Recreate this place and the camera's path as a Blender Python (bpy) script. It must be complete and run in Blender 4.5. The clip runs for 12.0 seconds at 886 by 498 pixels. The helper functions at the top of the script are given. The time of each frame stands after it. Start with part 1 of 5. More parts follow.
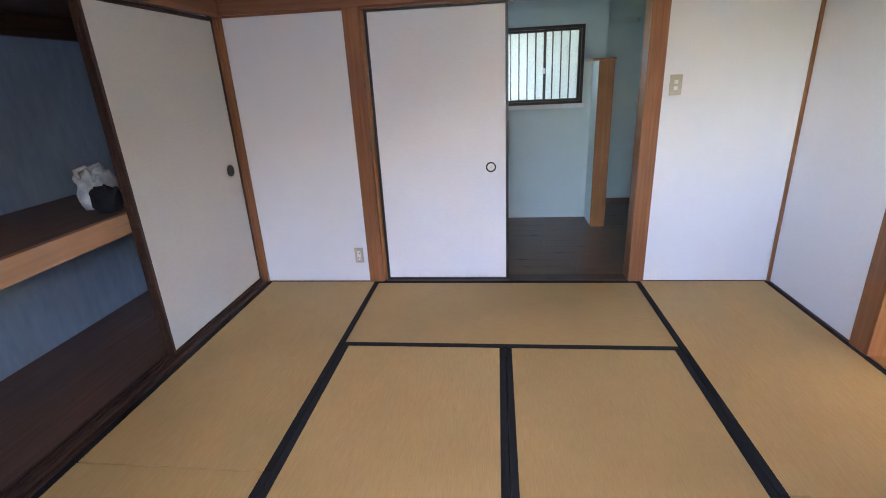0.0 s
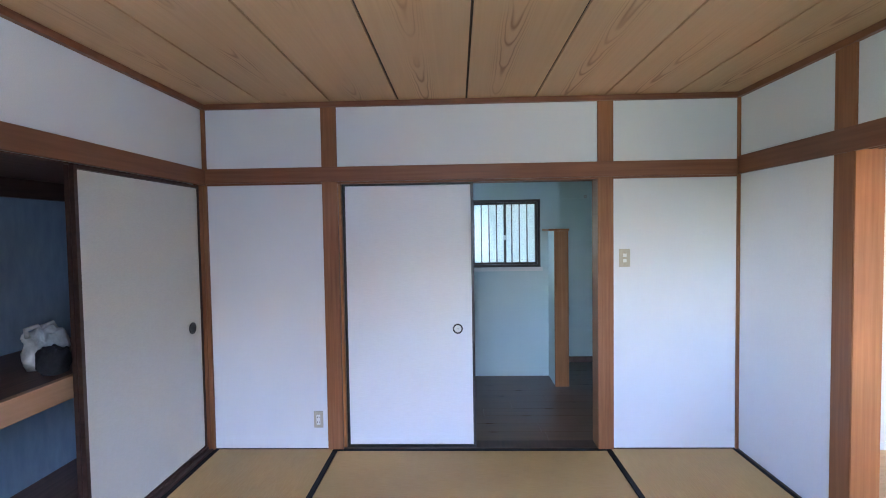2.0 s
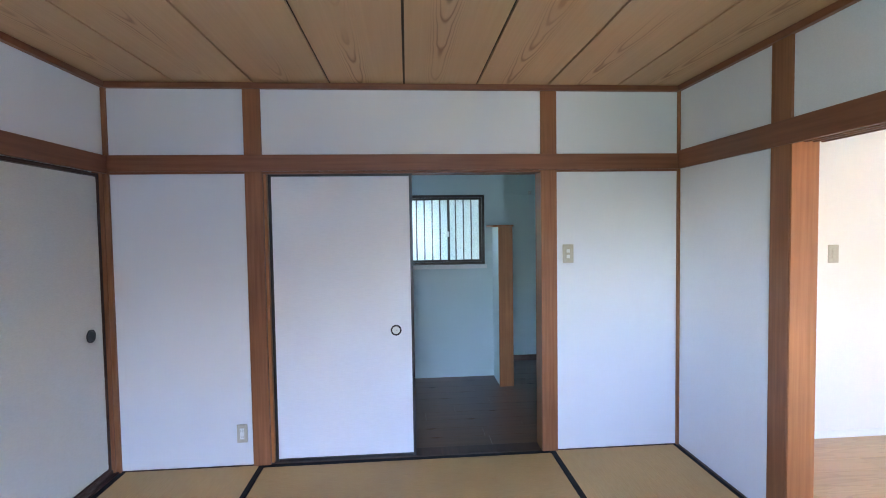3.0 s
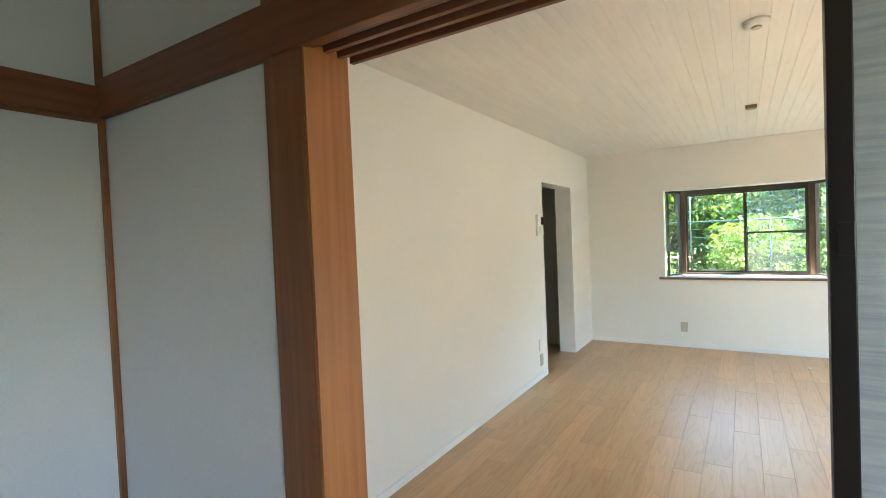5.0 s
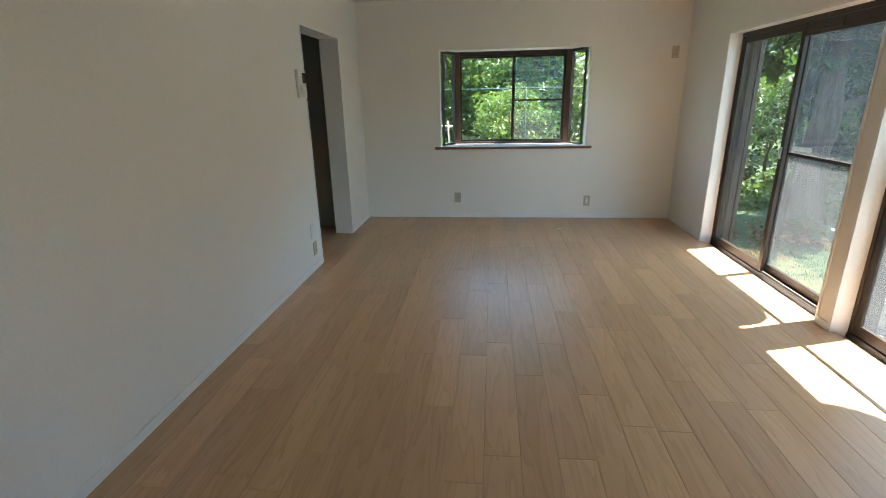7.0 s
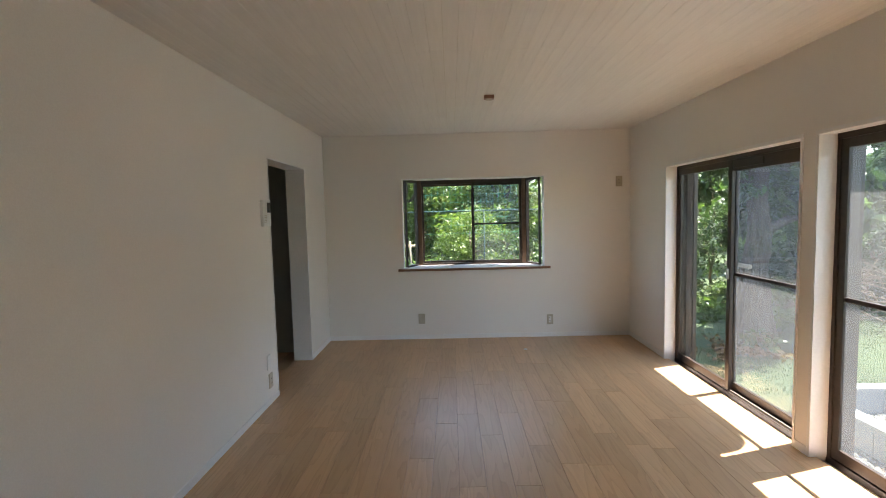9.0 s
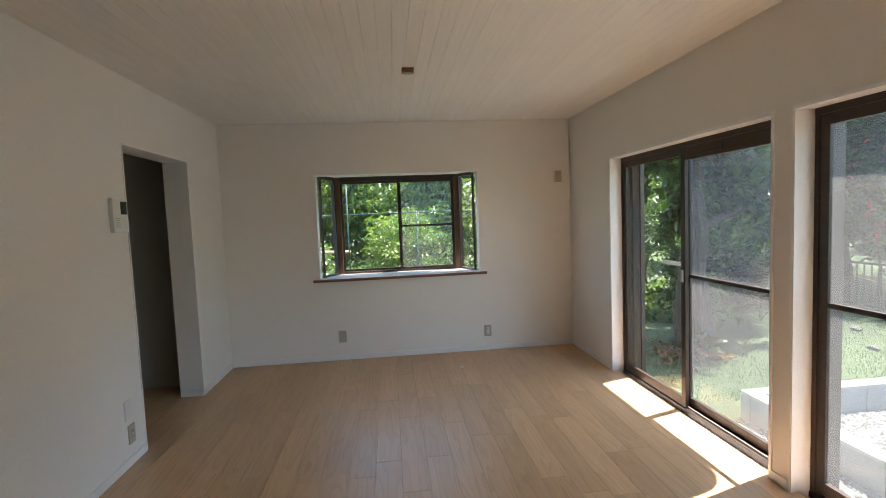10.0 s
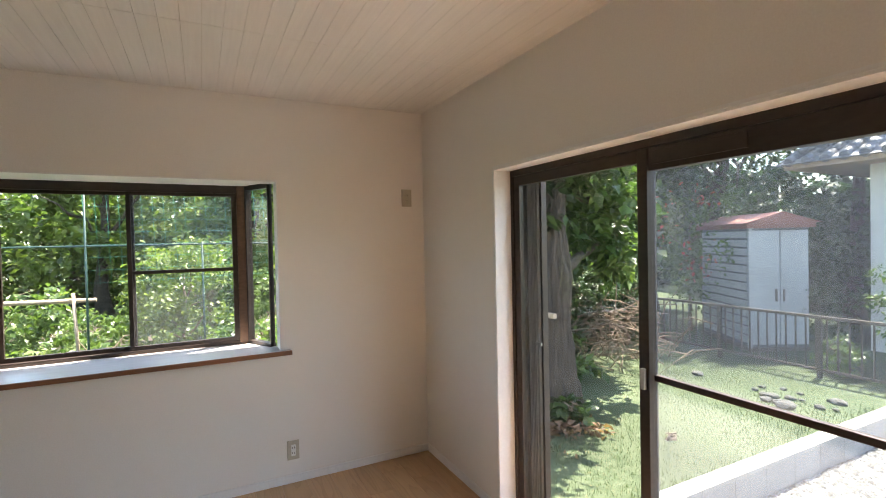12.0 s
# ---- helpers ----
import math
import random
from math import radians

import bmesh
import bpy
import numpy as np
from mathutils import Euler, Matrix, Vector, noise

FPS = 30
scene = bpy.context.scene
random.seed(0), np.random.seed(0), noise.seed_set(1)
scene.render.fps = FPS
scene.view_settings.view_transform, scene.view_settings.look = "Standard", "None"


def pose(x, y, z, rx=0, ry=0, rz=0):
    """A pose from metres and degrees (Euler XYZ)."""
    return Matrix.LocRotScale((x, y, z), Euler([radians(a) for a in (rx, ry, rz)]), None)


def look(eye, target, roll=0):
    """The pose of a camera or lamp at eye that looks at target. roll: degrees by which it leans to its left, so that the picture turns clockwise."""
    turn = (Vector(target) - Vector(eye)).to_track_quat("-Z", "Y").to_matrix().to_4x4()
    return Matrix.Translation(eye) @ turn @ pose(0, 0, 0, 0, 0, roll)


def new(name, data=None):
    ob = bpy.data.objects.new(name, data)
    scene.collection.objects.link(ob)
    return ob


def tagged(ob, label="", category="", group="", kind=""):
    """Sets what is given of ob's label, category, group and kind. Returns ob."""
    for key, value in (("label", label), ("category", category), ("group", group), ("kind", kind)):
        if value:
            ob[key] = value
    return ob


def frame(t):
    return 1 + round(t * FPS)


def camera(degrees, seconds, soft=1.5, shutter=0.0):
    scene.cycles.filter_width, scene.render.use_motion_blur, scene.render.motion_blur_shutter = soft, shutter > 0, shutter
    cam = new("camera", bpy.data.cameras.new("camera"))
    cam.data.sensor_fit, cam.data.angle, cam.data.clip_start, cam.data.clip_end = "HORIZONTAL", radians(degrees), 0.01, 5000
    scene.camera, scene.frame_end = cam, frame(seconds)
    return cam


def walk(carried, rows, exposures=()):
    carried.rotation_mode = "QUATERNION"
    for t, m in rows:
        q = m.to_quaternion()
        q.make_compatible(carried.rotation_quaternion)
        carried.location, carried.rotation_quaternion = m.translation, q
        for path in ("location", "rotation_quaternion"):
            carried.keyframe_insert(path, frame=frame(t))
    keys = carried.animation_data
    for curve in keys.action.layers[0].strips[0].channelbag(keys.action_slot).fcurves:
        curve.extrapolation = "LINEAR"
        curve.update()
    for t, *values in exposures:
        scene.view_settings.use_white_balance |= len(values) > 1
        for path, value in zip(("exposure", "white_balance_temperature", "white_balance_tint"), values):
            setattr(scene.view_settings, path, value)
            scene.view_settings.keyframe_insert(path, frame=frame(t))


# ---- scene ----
cam = camera(85.9, 12.0, soft=1.0)
PATH = [
    (0, (1.735, -3.136, 1.385), (1.505, -1.269, 0.707), -2.9),
    (0.5, (1.715, -3.146, 1.43), (1.582, -1.194, 1.018), -2.0),
    (1, (1.719, -3.179, 1.481), (1.638, -1.186, 1.329), -1.7),
    (1.5, (1.715, -3.175, 1.479), (1.65, -1.178, 1.391), -1.2),
    (2, (1.702, -3.165, 1.474), (1.639, -1.168, 1.397), -0.9),
    (2.5, (1.693, -3.139, 1.465), (1.655, -1.141, 1.38), -0.8),
    (2.7, (1.713, -3.094, 1.455), (1.713, -1.096, 1.369), -0.9),
    (4.3, (2.366, -2.067, 1.43), (3.654, -0.537, 1.436), -1.1),
    (4.5, (2.512, -1.931, 1.42), (3.92, -0.51, 1.44), -1.6),
    (4.7, (2.641, -1.822, 1.444), (4.166, -0.528, 1.455), -1.9),
    (5, (2.823, -1.686, 1.403), (4.514, -0.62, 1.35), -2.4),
    (5.5, (3.089, -1.547, 1.411), (4.957, -0.872, 1.177), -2.6),
    (6, (3.373, -1.559, 1.378), (5.276, -1.09, 0.978), -3.1),
    (6.5, (3.483, -1.484, 1.375), (5.385, -1.167, 0.848), -2.2),
    (7, (3.506, -1.483, 1.36), (5.4, -1.282, 0.749), -1.2),
    (7.5, (3.507, -1.492, 1.363), (5.429, -1.367, 0.823), -0.7),
    (7.7, (3.501, -1.464, 1.399), (5.447, -1.365, 0.952), -0.6),
    (9.3, (3.635, -1.454, 1.435), (5.631, -1.437, 1.308), -1.6),
    (9.5, (3.781, -1.485, 1.425), (5.776, -1.516, 1.289), -1.8),
    (10, (4.219, -1.606, 1.395), (6.202, -1.823, 1.254), -2.3),
    (10.5, (4.649, -1.643, 1.427), (6.591, -2.106, 1.301), -1.4),
    (11, (5.092, -1.834, 1.451), (6.974, -2.508, 1.374), -0.9),
    (11.5, (5.551, -1.981, 1.434), (7.404, -2.732, 1.382), -1.3),
    (12, (5.973, -2.09, 1.457), (7.756, -2.995, 1.419), -1.2),
]
walk(cam, [(t, look(eye, target, roll)) for t, eye, target, roll in PATH],
     exposures=[(0, 5.4, 6800, 20), (1.0, 5.4, 6050, 18), (2.7, 5.5, 5750, 16), (4.3, 4.65, 6300, 11), (5.0, 4.4, 6750, 5), (5.5, 3.9, 6800, 1),
                (6.5, 3.12, 6600, 5), (7.7, 3.15, 6400, 7), (9.3, 2.95, 6800, 15), (10.5, 2.92, 6800, 15), (11.5, 3.05, 7100, 18), (12, 3.1, 7200, 20)])

# ---- light ----
world = bpy.data.worlds.new("sky")
scene.world = world
world.use_nodes = True
wn, wl = world.node_tree.nodes, world.node_tree.links
sky = wn.new("ShaderNodeTexSky")
sky.sky_type = "NISHITA"
sky.sun_disc = False
SUN_ELEV, SUN_AZ = radians(67.5), radians(163)   # azimuth clockwise from north (+y)
sky.sun_elevation, sky.sun_rotation = SUN_ELEV, SUN_AZ
wl.new(sky.outputs[0], wn["Background"].inputs[0])
wn["Background"].inputs[1].default_value = 0.15
sun = new("sun", bpy.data.lights.new("sun", "SUN"))
sun.data.energy, sun.data.angle, sun.data.color = 4.0, radians(0.5), (1, 0.95, 0.88)
sun_from = Vector((math.sin(SUN_AZ) * math.cos(SUN_ELEV), math.cos(SUN_AZ) * math.cos(SUN_ELEV), math.sin(SUN_ELEV)))
sun.matrix_world = look(sun_from * 30, (0, 0, 0))


def area_lamp(name, eye, target, w, h, watts, color):
    """A rectangular area lamp: sky light in an opening, or added fill."""
    d = bpy.data.lights.new(name, "AREA")
    d.shape, d.size, d.size_y, d.energy, d.color = "RECTANGLE", w, h, watts, color
    ob = new(name, d)
    ob.matrix_world = look(eye, target)
    return ob


area_lamp("window_light_garden_side", (1.75, -3.60, 1.375), (1.75, 0, 1.2), 1.28, 0.83, 0.27, (0.68, 0.78, 1.0))
# unseen fill added at the closed west wall, to brighten the kitchen
area_lamp("kitchen_side_fill", (-0.6, 0.9, 1.45), (2, 0.9, 1.2), 1.0, 0.9, 0.35, (0.60, 0.86, 1.0))


# ---- materials ----
def nodes_of(name):
    m = bpy.data.materials.new(name)
    m.use_nodes = True
    nt = m.node_tree
    return m, nt, nt.nodes["Principled BSDF"]


def node(nt, kind, **kw):
    n = nt.nodes.new(kind)
    for k, v in kw.items():
        n.inputs[k.replace("_", " ")].default_value = v
    return n


def math_node(nt, op, a, b=None):
    n = nt.nodes.new("ShaderNodeMath")
    n.operation = op
    for i, v in enumerate((a, b)):
        if v is None:
            continue
        if isinstance(v, (int, float)):
            n.inputs[i].default_value = v
        else:
            nt.links.new(v, n.inputs[i])
    return n.outputs[0]


def mixed(nt, fac, a, b, mode="MIX"):
    n = nt.nodes.new("ShaderNodeMix")
    n.data_type, n.blend_type = "RGBA", mode
    for sock, v in ((n.inputs[0], fac), (n.inputs[6], a), (n.inputs[7], b)):
        if isinstance(v, (int, float)):
            sock.default_value = v
        elif isinstance(v, tuple):
            sock.default_value = (*v, 1)
        else:
            nt.links.new(v, sock)
    return n.outputs[2]


def surf(name, c1, c2, rough=0.6, fine=(40, 40, 40), coarse=1.2, bump=0.15, dist=0.002, rnd=0.0, island=0.0,
         metal=0.0, spec=0.5, stain=0.12, detail=5.0, rvar=0.1):
    """A surface with fine grain, broad stains, relief and a gloss that varies."""
    m, nt, p = nodes_of(name)
    co = nt.nodes.new("ShaderNodeTexCoord").outputs["Object"]
    info = nt.nodes.new("ShaderNodeObjectInfo")
    mp = nt.nodes.new("ShaderNodeMapping")
    mp.inputs["Scale"].default_value = fine
    nt.links.new(co, mp.inputs["Vector"])
    if rnd:
        shift = nt.nodes.new("ShaderNodeCombineXYZ")
        nt.links.new(math_node(nt, "MULTIPLY", info.outputs["Random"], 37.0), shift.inputs[2])
        nt.links.new(math_node(nt, "MULTIPLY", info.outputs["Random"], 91.0), shift.inputs[0])
        nt.links.new(shift.outputs[0], mp.inputs["Location"])
    n1 = node(nt, "ShaderNodeTexNoise", Scale=1.0, Detail=detail, Roughness=0.6)
    nt.links.new(mp.outputs[0], n1.inputs["Vector"])
    n2 = node(nt, "ShaderNodeTexNoise", Scale=coarse, Detail=3.0)
    nt.links.new(co, n2.inputs["Vector"])
    ramp = nt.nodes.new("ShaderNodeMapRange")
    ramp.inputs[1].default_value, ramp.inputs[2].default_value = 0.3, 0.7
    nt.links.new(n1.outputs["Fac"], ramp.inputs[0])
    col = mixed(nt, ramp.outputs[0], c1, c2)
    st = nt.nodes.new("ShaderNodeMapRange")
    st.inputs[1].default_value, st.inputs[2].default_value = 0.3, 0.7
    st.inputs[3].default_value, st.inputs[4].default_value = 1 - stain, 1 + stain * 0.4
    nt.links.new(n2.outputs["Fac"], st.inputs[0])
    val = st.outputs[0]
    if rnd:
        val = math_node(nt, "MULTIPLY", val, math_node(nt, "ADD", math_node(nt, "MULTIPLY", info.outputs["Random"], rnd), 1 - rnd / 2))
    if island:
        geo = nt.nodes.new("ShaderNodeNewGeometry")
        val = math_node(nt, "MULTIPLY", val, math_node(nt, "ADD", math_node(nt, "MULTIPLY", geo.outputs["Random Per Island"], island), 1 - island / 2))
    grey = nt.nodes.new("ShaderNodeCombineColor")
    for i in range(3):
        nt.links.new(val, grey.inputs[i])
    nt.links.new(mixed(nt, 1.0, col, grey.outputs[0], "MULTIPLY"), p.inputs["Base Color"])
    rr = nt.nodes.new("ShaderNodeMapRange")
    rr.inputs[3].default_value, rr.inputs[4].default_value = max(0.02, rough - rvar), min(1, rough + rvar)
    nt.links.new(n2.outputs["Fac"], rr.inputs[0])
    nt.links.new(rr.outputs[0], p.inputs["Roughness"])
    p.inputs["Metallic"].default_value = metal
    p.inputs["Specular IOR Level"].default_value = spec
    if bump:
        b = node(nt, "ShaderNodeBump", Strength=bump, Distance=dist)
        nt.links.new(n1.outputs["Fac"], b.inputs["Height"])
        nt.links.new(b.outputs[0], p.inputs["Normal"])
    return m


def leaf_mat(name, c1, c2, gloss=0.35):
    m, nt, p = nodes_of(name)
    geo = nt.nodes.new("ShaderNodeNewGeometry")
    col = mixed(nt, geo.outputs["Random Per Island"], c1, c2)
    nt.links.new(col, p.inputs["Base Color"])
    p.inputs["Roughness"].default_value = gloss
    tr = nt.nodes.new("ShaderNodeBsdfTranslucent")
    nt.links.new(mixed(nt, 1.0, col, (1.3, 1.5, 0.75), "MULTIPLY"), tr.inputs["Color"])
    mx = nt.nodes.new("ShaderNodeMixShader")
    mx.inputs[0].default_value = 0.4
    nt.links.new(p.outputs[0], mx.inputs[1])
    nt.links.new(tr.outputs[0], mx.inputs[2])
    nt.links.new(mx.outputs[0], nt.nodes["Material Output"].inputs[0])
    return m


def glass_mat(name, dust=0.0, frost=0.0, tint=(0.90, 0.93, 0.91, 1)):
    """A clear pane with a Fresnel gloss; dust scatters a little light, frost more."""
    m, nt, p = nodes_of(name)
    nt.nodes.remove(p)
    tr = nt.nodes.new("ShaderNodeBsdfTransparent")
    tr.inputs[0].default_value = tint
    shader = tr.outputs[0]
    amount = max(dust, frost)
    if amount:
        df = nt.nodes.new("ShaderNodeBsdfTranslucent" if frost else "ShaderNodeBsdfDiffuse")
        df.inputs[0].default_value = (0.9, 0.9, 0.9, 1)
        dm = nt.nodes.new("ShaderNodeMixShader")
        co = nt.nodes.new("ShaderNodeTexCoord").outputs["Object"]
        n = node(nt, "ShaderNodeTexNoise", Scale=2.5, Detail=6.0)
        nt.links.new(co, n.inputs["Vector"])
        mr = nt.nodes.new("ShaderNodeMapRange")
        mr.inputs[3].default_value, mr.inputs[4].default_value = amount * 0.6, amount * 1.3
        nt.links.new(n.outputs["Fac"], mr.inputs[0])
        nt.links.new(mr.outputs[0], dm.inputs[0])
        nt.links.new(shader, dm.inputs[1])
        nt.links.new(df.outputs[0], dm.inputs[2])
        shader = dm.outputs[0]
    gl = nt.nodes.new("ShaderNodeBsdfGlossy")
    gl.inputs["Roughness"].default_value = 0.01
    lw = nt.nodes.new("ShaderNodeLayerWeight")
    fr = math_node(nt, "ADD", math_node(nt, "MULTIPLY", math_node(nt, "POWER", lw.outputs["Facing"], 5.0), 0.8), 0.025)
    mx = nt.nodes.new("ShaderNodeMixShader")
    nt.links.new(fr, mx.inputs[0])
    nt.links.new(shader, mx.inputs[1])
    nt.links.new(gl.outputs[0], mx.inputs[2])
    nt.links.new(mx.outputs[0], nt.nodes["Material Output"].inputs[0])
    return m


def board_ceiling_mat():
    """Printed cedar boards 0.45 m wide, with arched grain down the middle of each."""
    m, nt, p = nodes_of("cedar_ceiling_board")
    co = nt.nodes.new("ShaderNodeTexCoord").outputs["Object"]
    sep = nt.nodes.new("ShaderNodeSeparateXYZ")
    nt.links.new(co, sep.inputs[0])
    cell = math_node(nt, "DIVIDE", math_node(nt, "SUBTRACT", sep.outputs[0], -0.023), 0.4483)
    u = math_node(nt, "SUBTRACT", math_node(nt, "FRACT", cell), 0.5)
    idx = math_node(nt, "FLOOR", cell)
    warp = node(nt, "ShaderNodeTexNoise", Scale=2.2, Detail=2.0)
    nt.links.new(co, warp.inputs["Vector"])
    rnd = math_node(nt, "MULTIPLY", math_node(nt, "SINE", math_node(nt, "MULTIPLY", idx, 12.99)), 0.09)
    uc = math_node(nt, "ADD", u, rnd)
    u2 = math_node(nt, "MULTIPLY", math_node(nt, "MULTIPLY", uc, uc), 160.0)
    along = math_node(nt, "ADD", math_node(nt, "MULTIPLY", sep.outputs[1], 3.1), math_node(nt, "MULTIPLY", idx, 0.37))
    ph = math_node(nt, "ADD", math_node(nt, "ADD", u2, along), math_node(nt, "MULTIPLY", warp.outputs["Fac"], 3.0))
    line = math_node(nt, "POWER", math_node(nt, "ABSOLUTE", math_node(nt, "SINE", math_node(nt, "MULTIPLY", ph, 3.1416))), 9.0)
    patch = node(nt, "ShaderNodeTexNoise", Scale=1.6, Detail=1.0)
    nt.links.new(co, patch.inputs["Vector"])
    pm = nt.nodes.new("ShaderNodeMapRange")
    pm.inputs[1].default_value, pm.inputs[2].default_value = 0.36, 0.6
    nt.links.new(patch.outputs["Fac"], pm.inputs[0])
    mid = nt.nodes.new("ShaderNodeMapRange")
    mid.inputs[1].default_value, mid.inputs[2].default_value, mid.inputs[3].default_value, mid.inputs[4].default_value = 0.05, 0.17, 1, 0
    nt.links.new(math_node(nt, "ABSOLUTE", uc), mid.inputs[0])
    mask = math_node(nt, "MULTIPLY", math_node(nt, "MULTIPLY", mid.outputs[0], line), pm.outputs[0])
    mp = nt.nodes.new("ShaderNodeMapping")
    mp.inputs["Scale"].default_value = (70, 1.2, 10)
    nt.links.new(co, mp.inputs[0])
    g = node(nt, "ShaderNodeTexNoise", Scale=1.0, Detail=5.0)
    nt.links.new(mp.outputs[0], g.inputs["Vector"])
    base = mixed(nt, g.outputs["Fac"], (0.50, 0.30, 0.145), (0.60, 0.38, 0.20))
    nt.links.new(mixed(nt, math_node(nt, "MULTIPLY", mask, 0.85), base, (0.26, 0.125, 0.045)), p.inputs["Base Color"])
    p.inputs["Roughness"].default_value = 0.55
    return m


def oak_mat():
    """Pale oak planks: arched grain that differs from plank to plank, fine pores, a satin varnish."""
    m, nt, p = nodes_of("light_oak_plank")
    co = nt.nodes.new("ShaderNodeTexCoord").outputs["Object"]
    rnd = nt.nodes.new("ShaderNodeObjectInfo").outputs["Random"]
    shift = nt.nodes.new("ShaderNodeCombineXYZ")
    for i, k in enumerate((61.0, 0.0, 23.0)):
        nt.links.new(math_node(nt, "MULTIPLY", rnd, k), shift.inputs[i])
    add = nt.nodes.new("ShaderNodeVectorMath")
    nt.links.new(co, add.inputs[0])
    nt.links.new(shift.outputs[0], add.inputs[1])

    def stretched(scale, **kw):
        mp = nt.nodes.new("ShaderNodeMapping")
        mp.inputs["Scale"].default_value = scale
        nt.links.new(add.outputs[0], mp.inputs["Vector"])
        n = node(nt, "ShaderNodeTexNoise", Scale=1.0, **kw)
        nt.links.new(mp.outputs[0], n.inputs["Vector"])
        return n.outputs["Fac"]

    broad = stretched((0.9, 9, 3), Detail=2.0)
    rings = math_node(nt, "FRACT", math_node(nt, "MULTIPLY", broad, 9.0))
    rings = math_node(nt, "POWER", rings, 3.0)
    pores = stretched((5, 190, 60), Detail=4.0)
    col = mixed(nt, broad, (0.53, 0.315, 0.160), (0.65, 0.435, 0.245))
    col = mixed(nt, math_node(nt, "MULTIPLY", rings, 0.30), col, (0.34, 0.18, 0.085))
    pm = nt.nodes.new("ShaderNodeMapRange")
    pm.inputs[1].default_value, pm.inputs[2].default_value, pm.inputs[3].default_value, pm.inputs[4].default_value = 0.54, 0.78, 0.0, 0.28
    nt.links.new(pores, pm.inputs[0])
    col = mixed(nt, pm.outputs[0], col, (0.36, 0.20, 0.10))
    tone = math_node(nt, "ADD", math_node(nt, "MULTIPLY", rnd, 0.18), 0.92)
    grey = nt.nodes.new("ShaderNodeCombineColor")
    for i in range(3):
        nt.links.new(tone, grey.inputs[i])
    nt.links.new(mixed(nt, 1.0, col, grey.outputs[0], "MULTIPLY"), p.inputs["Base Color"])
    rr = nt.nodes.new("ShaderNodeMapRange")
    rr.inputs[3].default_value, rr.inputs[4].default_value = 0.27, 0.42
    nt.links.new(broad, rr.inputs[0])
    nt.links.new(rr.outputs[0], p.inputs["Roughness"])
    b = node(nt, "ShaderNodeBump", Strength=0.08, Distance=0.0005)
    nt.links.new(pores, b.inputs["Height"])
    nt.links.new(b.outputs[0], p.inputs["Normal"])
    return m


def gravel_mat():
    m, nt, p = nodes_of("gravel_bed")
    co = nt.nodes.new("ShaderNodeTexCoord").outputs["Object"]
    v = node(nt, "ShaderNodeTexVoronoi", Scale=28.0)
    nt.links.new(co, v.inputs["Vector"])
    nt.links.new(mixed(nt, 0.55, v.outputs["Color"], (0.42, 0.41, 0.39)), p.inputs["Base Color"])
    hs = nt.nodes.new("ShaderNodeHueSaturation")
    hs.inputs["Saturation"].default_value = 0.15
    nt.links.new(mixed(nt, 0.75, v.outputs["Color"], (0.13, 0.128, 0.123)), hs.inputs["Color"])
    nt.links.new(hs.outputs[0], p.inputs["Base Color"])
    p.inputs["Roughness"].default_value = 0.9
    b = node(nt, "ShaderNodeBump", Strength=1.0, Distance=0.03)
    nt.links.new(v.outputs["Distance"], b.inputs["Height"])
    nt.links.new(b.outputs[0], p.inputs["Normal"])
    return m


